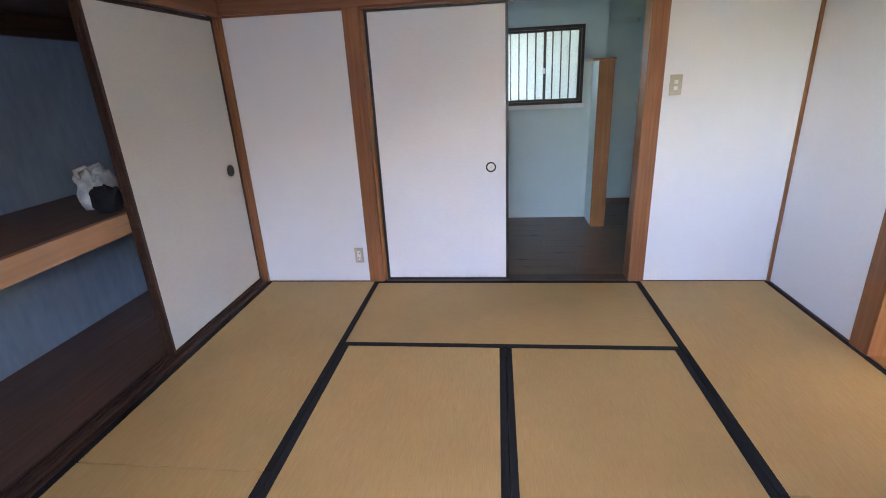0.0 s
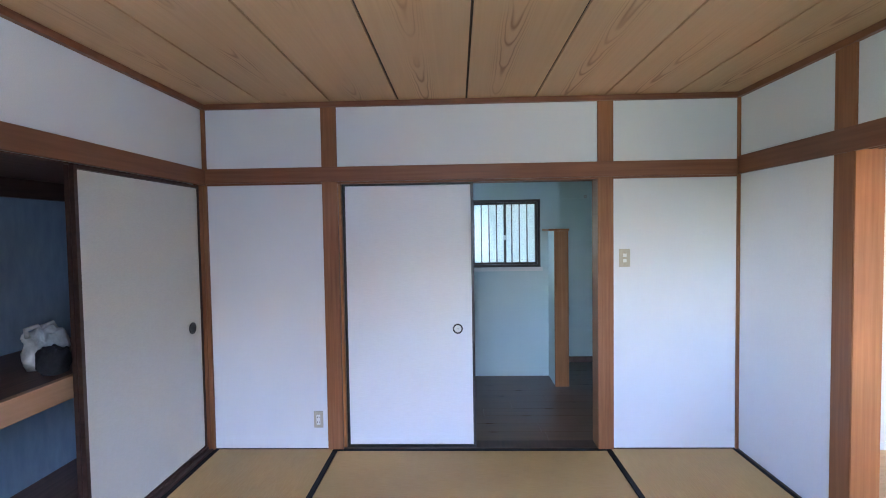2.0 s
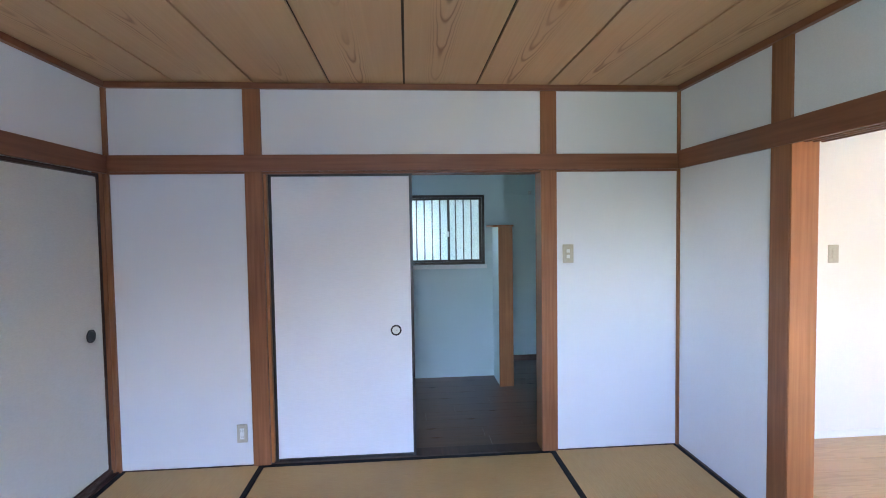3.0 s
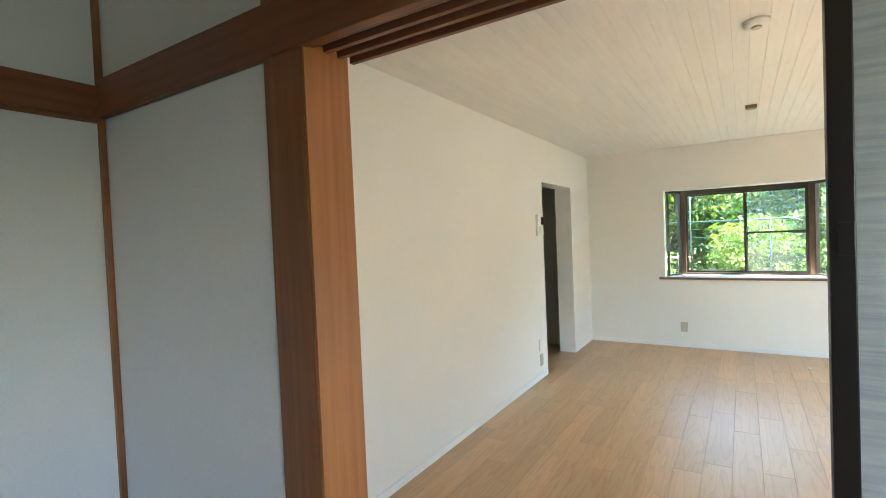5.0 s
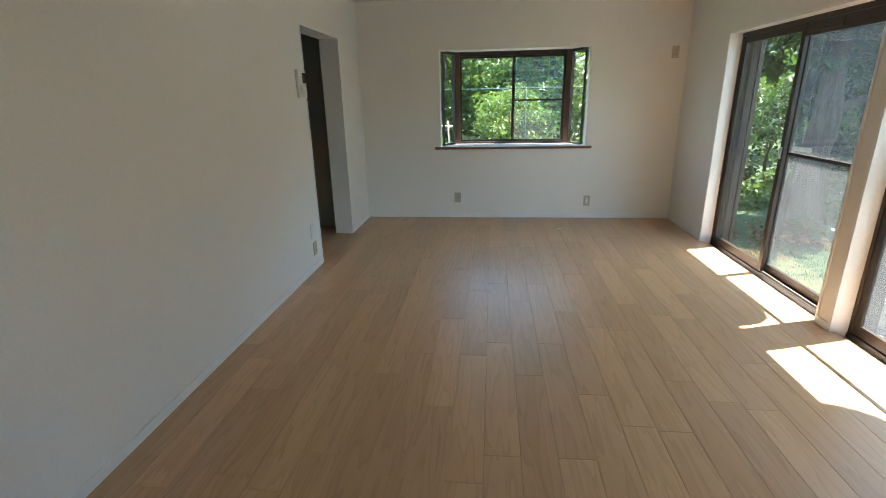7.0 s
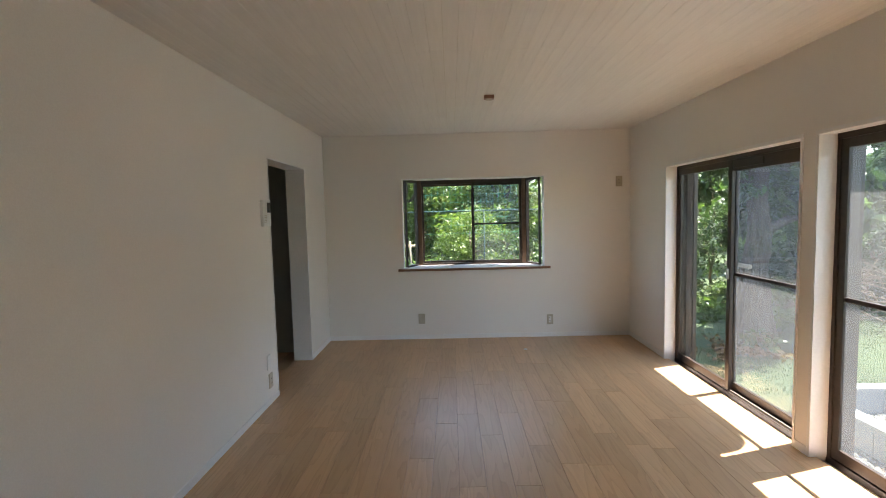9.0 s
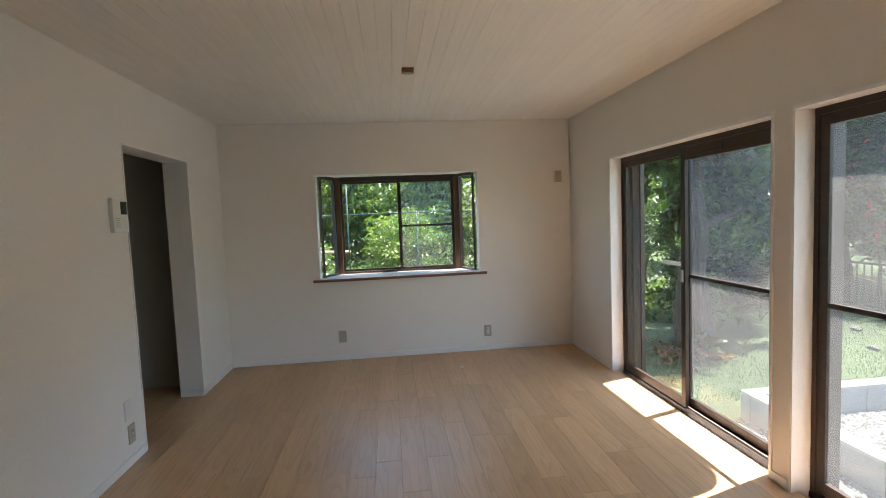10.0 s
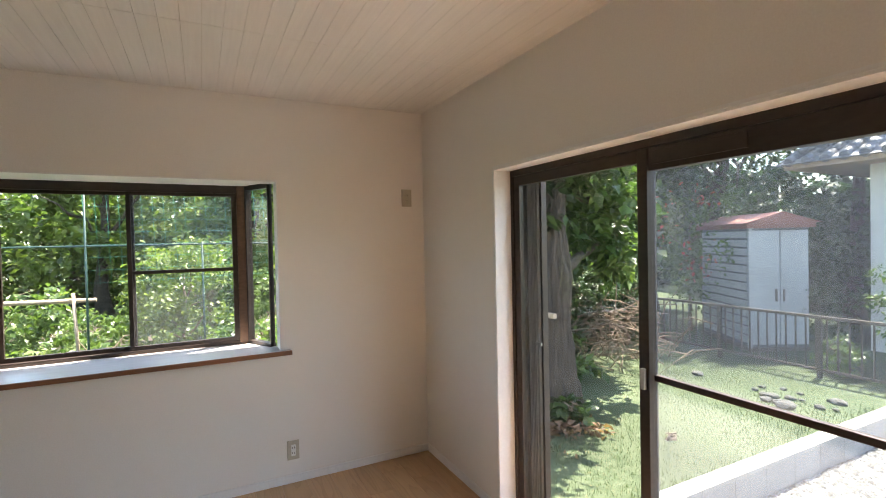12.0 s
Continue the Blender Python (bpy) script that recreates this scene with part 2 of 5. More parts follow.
M = {
    "paper": surf("white_wallpaper", (0.74, 0.75, 0.78), (0.80, 0.81, 0.84), 0.85, (160, 160, 220), 0.7, 0.25, 0.001, stain=0.05, spec=0.2),
    "living": surf("cream_wallpaper", (0.80, 0.775, 0.735), (0.85, 0.83, 0.79), 0.8, (150, 150, 150), 0.6, 0.3, 0.0012, stain=0.05, spec=0.25),
    # hall paper toned well below the living room's, as painted dimness
    "hall": surf("grey_green_dimmed_hall_paper", (0.44, 0.45, 0.42), (0.52, 0.53, 0.50), 0.8, (150, 150, 150), 0.6, 0.3, 0.0012, stain=0.06, spec=0.2),
    "joint": surf("brown_plank_joint", (0.20, 0.12, 0.06), (0.27, 0.165, 0.09), 0.9, bump=0),
    "white": surf("white_paint", (0.80, 0.80, 0.79), (0.85, 0.85, 0.84), 0.5, (60, 60, 60), 1.5, 0.1, 0.0006, stain=0.05),
    "kitchen": surf("pale_green_wallpaper", (0.60, 0.70, 0.71), (0.66, 0.75, 0.76), 0.8, (140, 140, 140), 0.7, 0.3, 0.001, stain=0.06, spec=0.2),
    "closet": surf("blue_grey_plywood", (0.26, 0.33, 0.43), (0.33, 0.40, 0.50), 0.8, (20, 20, 6), 1.1, 0.1, 0.001, stain=0.2, spec=0.2),
    "post": surf("varnished_post_wood", (0.23, 0.085, 0.032), (0.33, 0.135, 0.054), 0.42, (60, 60, 2.2), 1.6, 0.12, 0.0008, stain=0.22),
    "rail": surf("varnished_rail_wood_across", (0.185, 0.068, 0.030), (0.255, 0.102, 0.047), 0.45, (2.2, 60, 60), 1.4, 0.12, 0.0008, stain=0.2),
    "rail_y": surf("varnished_rail_wood_along", (0.185, 0.068, 0.030), (0.255, 0.102, 0.047), 0.45, (60, 2.2, 60), 1.4, 0.12, 0.0008, stain=0.2),
    # post wood, oranger for the living room's light; also on other trim
    "jamb": surf("orange_lit_jamb_wood", (0.33, 0.12, 0.036), (0.44, 0.178, 0.06), 0.4, (60, 60, 1.8), 1.8, 0.12, 0.0008, stain=0.25),
    "dark": surf("dark_stained_wood", (0.040, 0.018, 0.012), (0.075, 0.034, 0.022), 0.4, (50, 3, 50), 2, 0.15, 0.0008, stain=0.3),
    "black": surf("black_lacquer_edge", (0.022, 0.018, 0.017), (0.034, 0.028, 0.026), 0.35, (30, 30, 3), 2, 0.05, 0.0005, stain=0.2),
    "fusuma": surf("fusuma_paper", (0.78, 0.79, 0.82), (0.83, 0.84, 0.87), 0.85, (22, 22, 260), 0.8, 0.35, 0.0012, stain=0.04, spec=0.15),
    "fusuma_grey": surf("closet_fusuma_paper", (0.60, 0.585, 0.55), (0.66, 0.645, 0.61), 0.85, (60, 60, 240), 0.8, 0.25, 0.001, stain=0.05, spec=0.15),
    "fusuma_streak": surf("streaked_fusuma_paper", (0.56, 0.60, 0.68), (0.84, 0.86, 0.90), 0.85, (6, 6, 130), 0.8, 0.7, 0.003, stain=0.04, spec=0.15, detail=8.0),
    "mat_y": surf("tatami_straw_along", (0.47, 0.285, 0.10), (0.57, 0.365, 0.145), 0.62, (400, 14, 40), 1.3, 0.5, 0.0015, rnd=0.10, stain=0.16),
    "mat_x": surf("tatami_straw_across", (0.45, 0.27, 0.095), (0.55, 0.35, 0.14), 0.62, (14, 400, 40), 1.3, 0.5, 0.0015, rnd=0.10, stain=0.16),
    "border": surf("black_cloth_border", (0.012, 0.012, 0.013), (0.026, 0.025, 0.026), 0.9, (300, 300, 300), 2, 0.4, 0.001, stain=0.2, spec=0.2),
    "oak": oak_mat(),
    "walnut": surf("dark_brown_plank", (0.11, 0.052, 0.029), (0.155, 0.076, 0.042), 0.30, (1.6, 40, 20), 0.9, 0.05, 0.0006, rnd=0.14, stain=0.2),
    "door_brown": surf("dark_brown_veneer", (0.085, 0.040, 0.024), (0.135, 0.066, 0.038), 0.4, (40, 40, 2), 1.5, 0.08, 0.0006, stain=0.2),
    "gap": surf("dark_joint", (0.06, 0.04, 0.025), (0.09, 0.06, 0.04), 0.9, bump=0),
    "closet_wood": surf("closet_plywood_brown", (0.12, 0.062, 0.042), (0.19, 0.10, 0.068), 0.55, (40, 2, 20), 1.2, 0.15, 0.001, stain=0.25),
    "shelf_edge": surf("shelf_edge_wood", (0.42, 0.22, 0.11), (0.52, 0.29, 0.155), 0.5, (50, 1.8, 50), 1.5, 0.12, 0.0008, stain=0.15),
    "bronze": surf("bronze_aluminium", (0.040, 0.030, 0.024), (0.058, 0.044, 0.036), 0.4, (20, 20, 60), 2, 0.05, 0.0004, metal=0.3, stain=0.2),
    "brown_frame": surf("brown_aluminium", (0.10, 0.058, 0.035), (0.14, 0.082, 0.05), 0.4, (20, 20, 60), 2, 0.05, 0.0004, metal=0.25, stain=0.15),
    "steel": surf("brushed_steel", (0.50, 0.50, 0.49), (0.62, 0.62, 0.60), 0.3, (80, 80, 80), 3, 0.05, 0.0003, metal=1.0),
    "grey_alu": surf("silver_aluminium", (0.34, 0.33, 0.32), (0.44, 0.43, 0.42), 0.4, (30, 30, 6), 3, 0.05, 0.0003, metal=0.6),
    "plate": surf("beige_plastic", (0.46, 0.42, 0.33), (0.52, 0.48, 0.38), 0.4, (80, 80, 80), 5, 0.03, 0.0003, stain=0.08),
    "plastic": surf("white_plastic", (0.74, 0.74, 0.71), (0.79, 0.79, 0.76), 0.35, (80, 80, 80), 5, 0.03, 0.0003, stain=0.05),
    "screen": surf("dark_display", (0.03, 0.035, 0.04), (0.05, 0.055, 0.06), 0.15, bump=0),
    "hole": surf("dark_slot", (0.02, 0.02, 0.02), (0.03, 0.03, 0.03), 0.6, bump=0),
    "ceiling_white": surf("white_ceiling_board", (0.74, 0.72, 0.69), (0.79, 0.77, 0.74), 0.7, (3, 60, 60), 0.8, 0.15, 0.0006, stain=0.05, island=0.03),
    "sill": surf("polished_sill_board", (0.66, 0.64, 0.62), (0.74, 0.72, 0.70), 0.18, (30, 2, 30), 1.5, 0.02, 0.0004, stain=0.08),
    "nose": surf("sill_nosing_wood", (0.19, 0.085, 0.045), (0.27, 0.13, 0.07), 0.4, (50, 2, 50), 2, 0.1, 0.0006),
    "cloth": surf("white_bag_cloth", (0.58, 0.58, 0.57), (0.72, 0.72, 0.70), 0.8, (30, 30, 30), 12, 0.5, 0.006, stain=0.35),
    "cloth_dark": surf("black_bag_cloth", (0.012, 0.012, 0.015), (0.025, 0.025, 0.03), 0.8, (40, 40, 40), 9, 0.4, 0.004),
    "grass": surf("lawn", (0.054, 0.080, 0.042), (0.110, 0.136, 0.082), 0.95, (14, 14, 14), 0.45, 0.8, 0.02, stain=0.4, spec=0.1, detail=8.0),
    "blade": leaf_mat("grass_blade", (0.052, 0.082, 0.040), (0.10, 0.136, 0.072), 0.7),
    "concrete": surf("pale_concrete", (0.30, 0.297, 0.29), (0.40, 0.396, 0.385), 0.9, (30, 30, 30), 2, 0.4, 0.003, rnd=0.12, stain=0.2),
    "block": surf("concrete_block", (0.25, 0.255, 0.265), (0.34, 0.345, 0.355), 0.95, (50, 50, 50), 2, 0.5, 0.003, rnd=0.15, stain=0.2),
    "gravel": gravel_mat(),
    "stone": surf("gravel_stone", (0.11, 0.109, 0.105), (0.27, 0.266, 0.258), 0.9, (20, 20, 20), 3, 0.4, 0.003, island=0.7),
    "rubble": surf("dark_grey_rubble", (0.07, 0.07, 0.066), (0.14, 0.138, 0.13), 0.95, (30, 30, 30), 3, 0.5, 0.004, rnd=0.3),
    "bark": surf("rough_bark", (0.020, 0.015, 0.012), (0.115, 0.088, 0.066), 0.95, (26, 26, 3.0), 2, 1.0, 0.035, stain=0.35, detail=7.0),
    "twig": surf("dry_twig", (0.14, 0.095, 0.065), (0.26, 0.19, 0.14), 0.9, (20, 20, 20), 3, 0.3, 0.003, island=0.5),
    "leaf_big": leaf_mat("broad_leaf", (0.018, 0.042, 0.012), (0.055, 0.10, 0.028), 0.3),
    "leaf_mid": leaf_mat("bush_leaf", (0.04, 0.085, 0.022), (0.13, 0.19, 0.055), 0.35),
    # dark and pale greens carry part of the garden's shade and sun
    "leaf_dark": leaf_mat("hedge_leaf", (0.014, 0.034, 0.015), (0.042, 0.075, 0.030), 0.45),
    "leaf_yellow": leaf_mat("sun_toned_leaf", (0.075, 0.125, 0.025), (0.18, 0.225, 0.06), 0.4),
    "litter": leaf_mat("dry_leaf", (0.09, 0.05, 0.03), (0.22, 0.13, 0.08), 0.7),
    "flower": leaf_mat("red_blossom", (0.42, 0.05, 0.05), (0.60, 0.12, 0.10), 0.5),
    "blossom": leaf_mat("white_blossom", (0.62, 0.60, 0.58), (0.80, 0.78, 0.76), 0.6),
    "shed": surf("white_shed_steel", (0.35, 0.365, 0.37), (0.44, 0.455, 0.455), 0.45, (6, 6, 20), 1.2, 0.06, 0.001, stain=0.18),
    # white steel greyed, as painted shade between the shed's ribs
    "rib_shade": surf("grey_rib_gap_shade", (0.10, 0.105, 0.11), (0.14, 0.145, 0.15), 0.6, (6, 6, 20), 1.2, 0.05, 0.001),
    "shed_roof": surf("faded_red_steel", (0.24, 0.095, 0.075), (0.34, 0.15, 0.12), 0.55, (10, 10, 10), 1.5, 0.1, 0.001, stain=0.25),
    "fence": surf("bronze_fence", (0.085, 0.070, 0.058), (0.12, 0.10, 0.082), 0.5, (20, 20, 20), 2, 0.05, 0.0005, metal=0.3),
    "tile": surf("grey_roof_tile", (0.13, 0.135, 0.15), (0.24, 0.245, 0.26), 0.35, (12, 12, 12), 2, 0.15, 0.002, rnd=0.3, stain=0.25),
    "stucco": surf("pale_stucco", (0.56, 0.55, 0.50), (0.66, 0.65, 0.60), 0.9, (60, 60, 60), 0.8, 0.4, 0.003, stain=0.15),
    "plank": surf("weathered_plank", (0.34, 0.25, 0.17), (0.46, 0.36, 0.26), 0.8, (4, 40, 40), 2, 0.3, 0.002, stain=0.25),
    "net": surf("green_net_cord", (0.02, 0.22, 0.16), (0.04, 0.32, 0.24), 0.6, bump=0),
    "green_pole": surf("green_coated_pole", (0.018, 0.05, 0.04), (0.03, 0.08, 0.06), 0.5, bump=0),
    "pot": surf("black_plastic_tub", (0.02, 0.022, 0.025), (0.035, 0.037, 0.04), 0.5, bump=0.05),
    "soil": surf("garden_soil", (0.05, 0.04, 0.028), (0.10, 0.08, 0.056), 0.95, (12, 12, 12), 1.5, 0.8, 0.03, stain=0.35),
    "cedar": board_ceiling_mat(),
    # besides the dust, grey tints hold down the bright outdoor view
    "glass": glass_mat("clear_glass", dust=0.012),
    "glass_dusty": glass_mat("dusty_glass", frost=0.038, tint=(0.74, 0.78, 0.76, 1)),
    "glass_bay": glass_mat("dusty_bay_glass", frost=0.03, tint=(0.84, 0.87, 0.85, 1)),
    "glass_frost": glass_mat("frosted_glass", frost=0.035, tint=(0.95, 0.97, 0.96, 1)),
}


# ---- mesh helpers ----
ROOT = {}


def add_box(bm, lo, hi, bevel=0.0):
    x0, y0, z0 = (min(a, b) for a, b in zip(lo, hi))
    x1, y1, z1 = (max(a, b) for a, b in zip(lo, hi))
    vs = [bm.verts.new(v) for v in ((x0, y0, z0), (x1, y0, z0), (x1, y1, z0), (x0, y1, z0),
                                    (x0, y0, z1), (x1, y0, z1), (x1, y1, z1), (x0, y1, z1))]
    fs = [bm.faces.new([vs[i] for i in f]) for f in
          ((3, 2, 1, 0), (4, 5, 6, 7), (0, 1, 5, 4), (1, 2, 6, 5), (2, 3, 7, 6), (3, 0, 4, 7))]
    if bevel:
        edges = list({e for f in fs for e in f.edges})
        bmesh.ops.bevel(bm, geom=edges, offset=bevel, segments=2, affect="EDGES", profile=0.6)
    return bm


def boxes(*items, bevel=0.0):
    bm = bmesh.new()
    for lo, hi in items:
        add_box(bm, lo, hi, bevel)
    return bm


def tube(bm, pts, radii, n=8):
    """A tapered round bar through points."""
    rings = []
    pts = [Vector(p) for p in pts]
    for i, p in enumerate(pts):
        d = (pts[min(i + 1, len(pts) - 1)] - pts[max(i - 1, 0)]).normalized()
        a = d.orthogonal().normalized() if i == 0 else (rings_a - d * rings_a.dot(d)).normalized()
        rings_a = a
        b = d.cross(a)
        r = radii[i] if isinstance(radii, (list, tuple)) else radii
        rings.append([bm.verts.new(p + (a * math.cos(2 * math.pi * k / n) + b * math.sin(2 * math.pi * k / n)) * r) for k in range(n)])
    for r0, r1 in zip(rings, rings[1:]):
        for k in range(n):
            f = bm.faces.new((r0[k], r0[(k + 1) % n], r1[(k + 1) % n], r1[k]))
            f.smooth = True
    bm.faces.new(rings[0][::-1])
    bm.faces.new(rings[-1])
    return bm


def prism(bm, outline, axis, a, b):
    """Extrudes a 2D outline (in the two other axes, in order) from a to b along an axis."""
    def put(u, v, w):
        c = [u, v]
        c.insert("xyz".index(axis), w)
        return bm.verts.new(c)
    n = len(outline)
    r0 = [put(u, v, a) for u, v in outline]
    r1 = [put(u, v, b) for u, v in outline]
    bm.faces.new(r0)
    bm.faces.new(r1[::-1])
    for k in range(n):
        bm.faces.new((r0[k], r1[k], r1[(k + 1) % n], r0[(k + 1) % n]))
    bmesh.ops.recalc_face_normals(bm, faces=bm.faces)
    return bm


def finish(name, bm, material):
    me = bpy.data.meshes.new(name)
    bm.to_mesh(me)
    bm.free()
    me.materials.append(M[material])
    return new(name, me)


def thing(name, loc, label, category, group="", kind=""):
    """An empty at the thing's base; its parts are built in world places."""
    ob = new(name)
    ob.location = loc
    ob.empty_display_size = 0.1
    ROOT[ob.name] = Vector(loc)
    return tagged(ob, label, category, group, kind)


def part(name, bm, material, parent, label=""):
    base = ROOT.get(parent.name, Vector((0, 0, 0)))
    bmesh.ops.translate(bm, verts=bm.verts, vec=-base)
    ob = finish(name, bm, material)
    ob.parent = parent
    ROOT[ob.name] = base
    return tagged(ob, label)


def setting(name, bm, material, label="", category=""):
    ob = finish(name, bm, material)
    ROOT[ob.name] = Vector((0, 0, 0))
    return tagged(ob, label, category, kind="structure")


def single(name, bm, material, label, category, group="", kind=""):
    return tagged(finish(name, bm, material), label, category, group, kind)


# ---- plan ----
TX, TY = 3.535, -3.56          # tatami room: x 0..TX, y TY..0
LX0, LX1 = 3.663, 8.96         # living room
LY0, LY1 = -3.46, -0.025
H = 2.335
KY = 1.6                       # kitchen window wall
LINTEL = 1.81
D1 = (6.354, 8.066)
D2 = (4.52, 6.227)
DX, DZ = 4.385, 0.86             # east edge of the brown door's casing, height of its lever
SASH = -3.60
GROUND = -0.45
NB = 0.15                      # back of the living room's north wall

# ---- setting: tatami room ----
setting("wall_north", boxes(((0, 0, LINTEL), (TX, 0.11, H)), ((0, 0, -0.1), (0.81, 0.11, LINTEL)), ((2.715, 0, -0.1), (3.6, 0.11, LINTEL))), "paper",
        "white papered wall between timber posts", "wall")
setting("wall_east", boxes(((TX, -0.80, -0.1), (LX0 - 0.004, 0.0, LINTEL)), ((TX, TY, LINTEL + 0.02), (LX0 - 0.004, 0.0, H)), ((TX, TY, -0.1), (LX0 - 0.004, -2.72, LINTEL))), "paper",
        "white papered wall with an opening to the living room", "wall")
setting("wall_west", boxes(((-0.11, TY, 1.82), (0, 0, H)), ((-0.11, TY, -0.1), (0, -2.4, 1.82))), "paper",
        "white papered wall above the closet", "wall")
setting("wall_south", boxes(((-0.1, TY - 0.12, -0.3), (1.1, TY, H)), ((2.4, TY - 0.12, -0.3), (LX0, TY, H)), ((1.1, TY - 0.12, 1.80), (2.4, TY, H)), ((1.1, TY - 0.12, -0.3), (2.4, TY, 0.95))), "paper",
        "white papered wall with a garden window", "wall")

# ceiling boards with fine gaps between them
bm = bmesh.new()
for i in range(9):
    x0 = -0.023 + i * 0.4483
    add_box(bm, (max(x0 + 0.006, -0.05), TY, H), (min(x0 + 0.4423, TX + 0.05), 0.05, H + 0.012))
setting("ceiling", bm, "cedar", "cedar board ceiling with arched grain", "ceiling")
setting("ceiling_backing", boxes(((-0.2, TY - 0.1, H + 0.016), (LX0, 2.9, H + 0.1))), "gap", "dark void above the ceiling boards", "ceiling")

# posts, rails and trims
def trim(name, lo, hi, material, bevel=0.003):
    return setting(name, boxes((lo, hi), bevel=bevel), material, "brown varnished timber trim", "trim")


for x0, x1 in ((0.803, 0.906), (2.620, 2.722)):
    trim("post", (x0, -0.014, 0), (x1, 0.125, H - 0.03), "post")
trim("post", (TX - 0.014, -0.915, 0), (LX0 - 0.05, -0.795, H - 0.03), "post")
# the post's living-room side, with that room's light in its colour
trim("post_facing", (LX0 - 0.05, -0.915, 0), (LX0 - 0.006, -0.80, 1.83), "jamb")
trim("jamb", (TX - 0.012, -0.922, 0), (LX0 - 0.007, -0.9155, 1.825), "jamb", 0.001)
trim("post", (TX - 0.014, -2.74, 0), (LX0 + 0.012, -2.62, H - 0.03), "post")
trim("post_corner", (0, -0.022, 0), (0.024, 0.0, H - 0.03), "post")
trim("post_corner", (0.0, -0.03, 0.0), (-0.06, -0.002, 1.82), "post")
trim("post_corner", (TX - 0.018, -0.018, 0), (TX, 0, H - 0.03), "post")
# head rails (deep below, moulded edge above)
trim("head_rail", (0, -0.022, LINTEL), (TX, 0, 1.908), "rail")
trim("head_rail", (TX - 0.022, TY, LINTEL), (TX, -0.0225, 1.925), "rail_y")
trim("head_rail", (0.0, TY, 1.80), (0.022, -0.0225, 1.905), "rail_y")
for x0, x1 in ((0.024, 0.80), (2.725, TX - 0.02)):
    trim("rail_lip", (x0, -0.009, LINTEL - 0.014), (x1, 0.0, LINTEL - 0.0005), "rail", 0.001)
trim("ceiling_trim", (0, -0.03, H - 0.035), (TX, 0, H - 0.001), "rail")
trim("ceiling_trim", (0, TY, H - 0.035), (0.03, -0.031, H - 0.001), "rail_y")
trim("ceiling_trim", (TX - 0.03, TY, H - 0.035), (TX, -0.031, H - 0.001), "rail_y")
# grooved lintels
trim("lintel", (0.906, -0.012, LINTEL - 0.016), (2.62, 0.12, LINTEL - 0.001), "rail")
for k in range(4):
    y = LX0 - 0.126 + k * 0.0425
    trim("lintel_runner", (y, -2.62, LINTEL + 0.004), (y + 0.013, -0.92, LINTEL + 0.036), "rail_y", 0.001)
# dark-coloured core stands for the shade inside the grooves
setting("lintel_core", boxes(((TX, -2.62, LINTEL + 0.036), (LX0 + 0.012, -0.92, LINTEL + 0.06))), "dark", "dark wood standing in for shade in the grooves above the screens", "trim")
# sills
trim("threshold", (0.906, -0.004, -0.02), (2.62, 0.118, 0.004), "dark")
trim("threshold", (TX + 0.001, -2.62, -0.02), (LX0 + 0.012, -0.92, 0.003), "jamb")
for k in range(3):
    x = -0.012 - k * 0.035
    trim("closet_sill_runner", (x - 0.02, -2.4, -0.02), (x, -0.03, 0.03 - 0.004 * k), "dark", 0.004)
trim("closet_sill", (-0.12, -2.4, -0.02), (-0.003, -0.03, 0.012), "dark")
trim("floor_edge", (-0.003, TY, -0.02), (0.014, 0.0, 0.012), "dark")
trim("floor_edge", (TX - 0.012, -0.795, -0.02), (TX, -0.018, 0.008), "dark")
trim("floor_edge", (0.024, -0.008, -0.02), (0.80, 0, 0.006), "dark", 0.001)
trim("floor_edge", (2.725, -0.008, -0.02), (TX - 0.02, 0, 0.006), "dark", 0.001)

setting("floor", boxes(((-0.1, TY - 0.1, -0.12), (LX0 + 0.01, 0.1, -0.06))), "gap", "timber subfloor under the mats", "floor")


def tatami(x0, x1, y0, y1, lengthwise):
    ob = thing("tatami_mat", ((x0 + x1) / 2, (y0 + y1) / 2, -0.055), "straw tatami mat with black cloth borders on the floor", "tatami mat", "tatami mats")
    g, w = 0.0015, 0.031
    part("straw", boxes(((x0 + g, y0 + g, -0.055), (x1 - g, y1 - g, 0.0)), bevel=0.005), "mat_y" if lengthwise == "y" else "mat_x", ob)
    if lengthwise == "y":
        for a in (x0 + g, x1 - g - w):
            part("border", boxes(((a, y0 + g, -0.05), (a + w, y1 - g, 0.0025)), bevel=0.001), "border", ob, "black cloth border")
    else:
        for a in (y0 + g, y1 - g - w):
            part("border", boxes(((x0 + g, a, -0.05), (x1 - g, a + w, 0.0025)), bevel=0.001), "border", ob, "black cloth border")


for m in ((0.014, 0.868, -1.797, 0, "y"), (0.014, 0.868, TY, -1.797, "y"), (0.868, 2.672, -0.887, -0.004, "x"),
          (0.868, 1.770, -2.69, -0.887, "y"), (1.770, 2.672, -2.69, -0.887, "y"), (0.868, 2.672, TY, -2.69, "x"),
          (2.672, TX - 0.002, -1.797, 0, "y"), (2.672, TX - 0.002, TY, -1.797, "y")):
    tatami(*m)


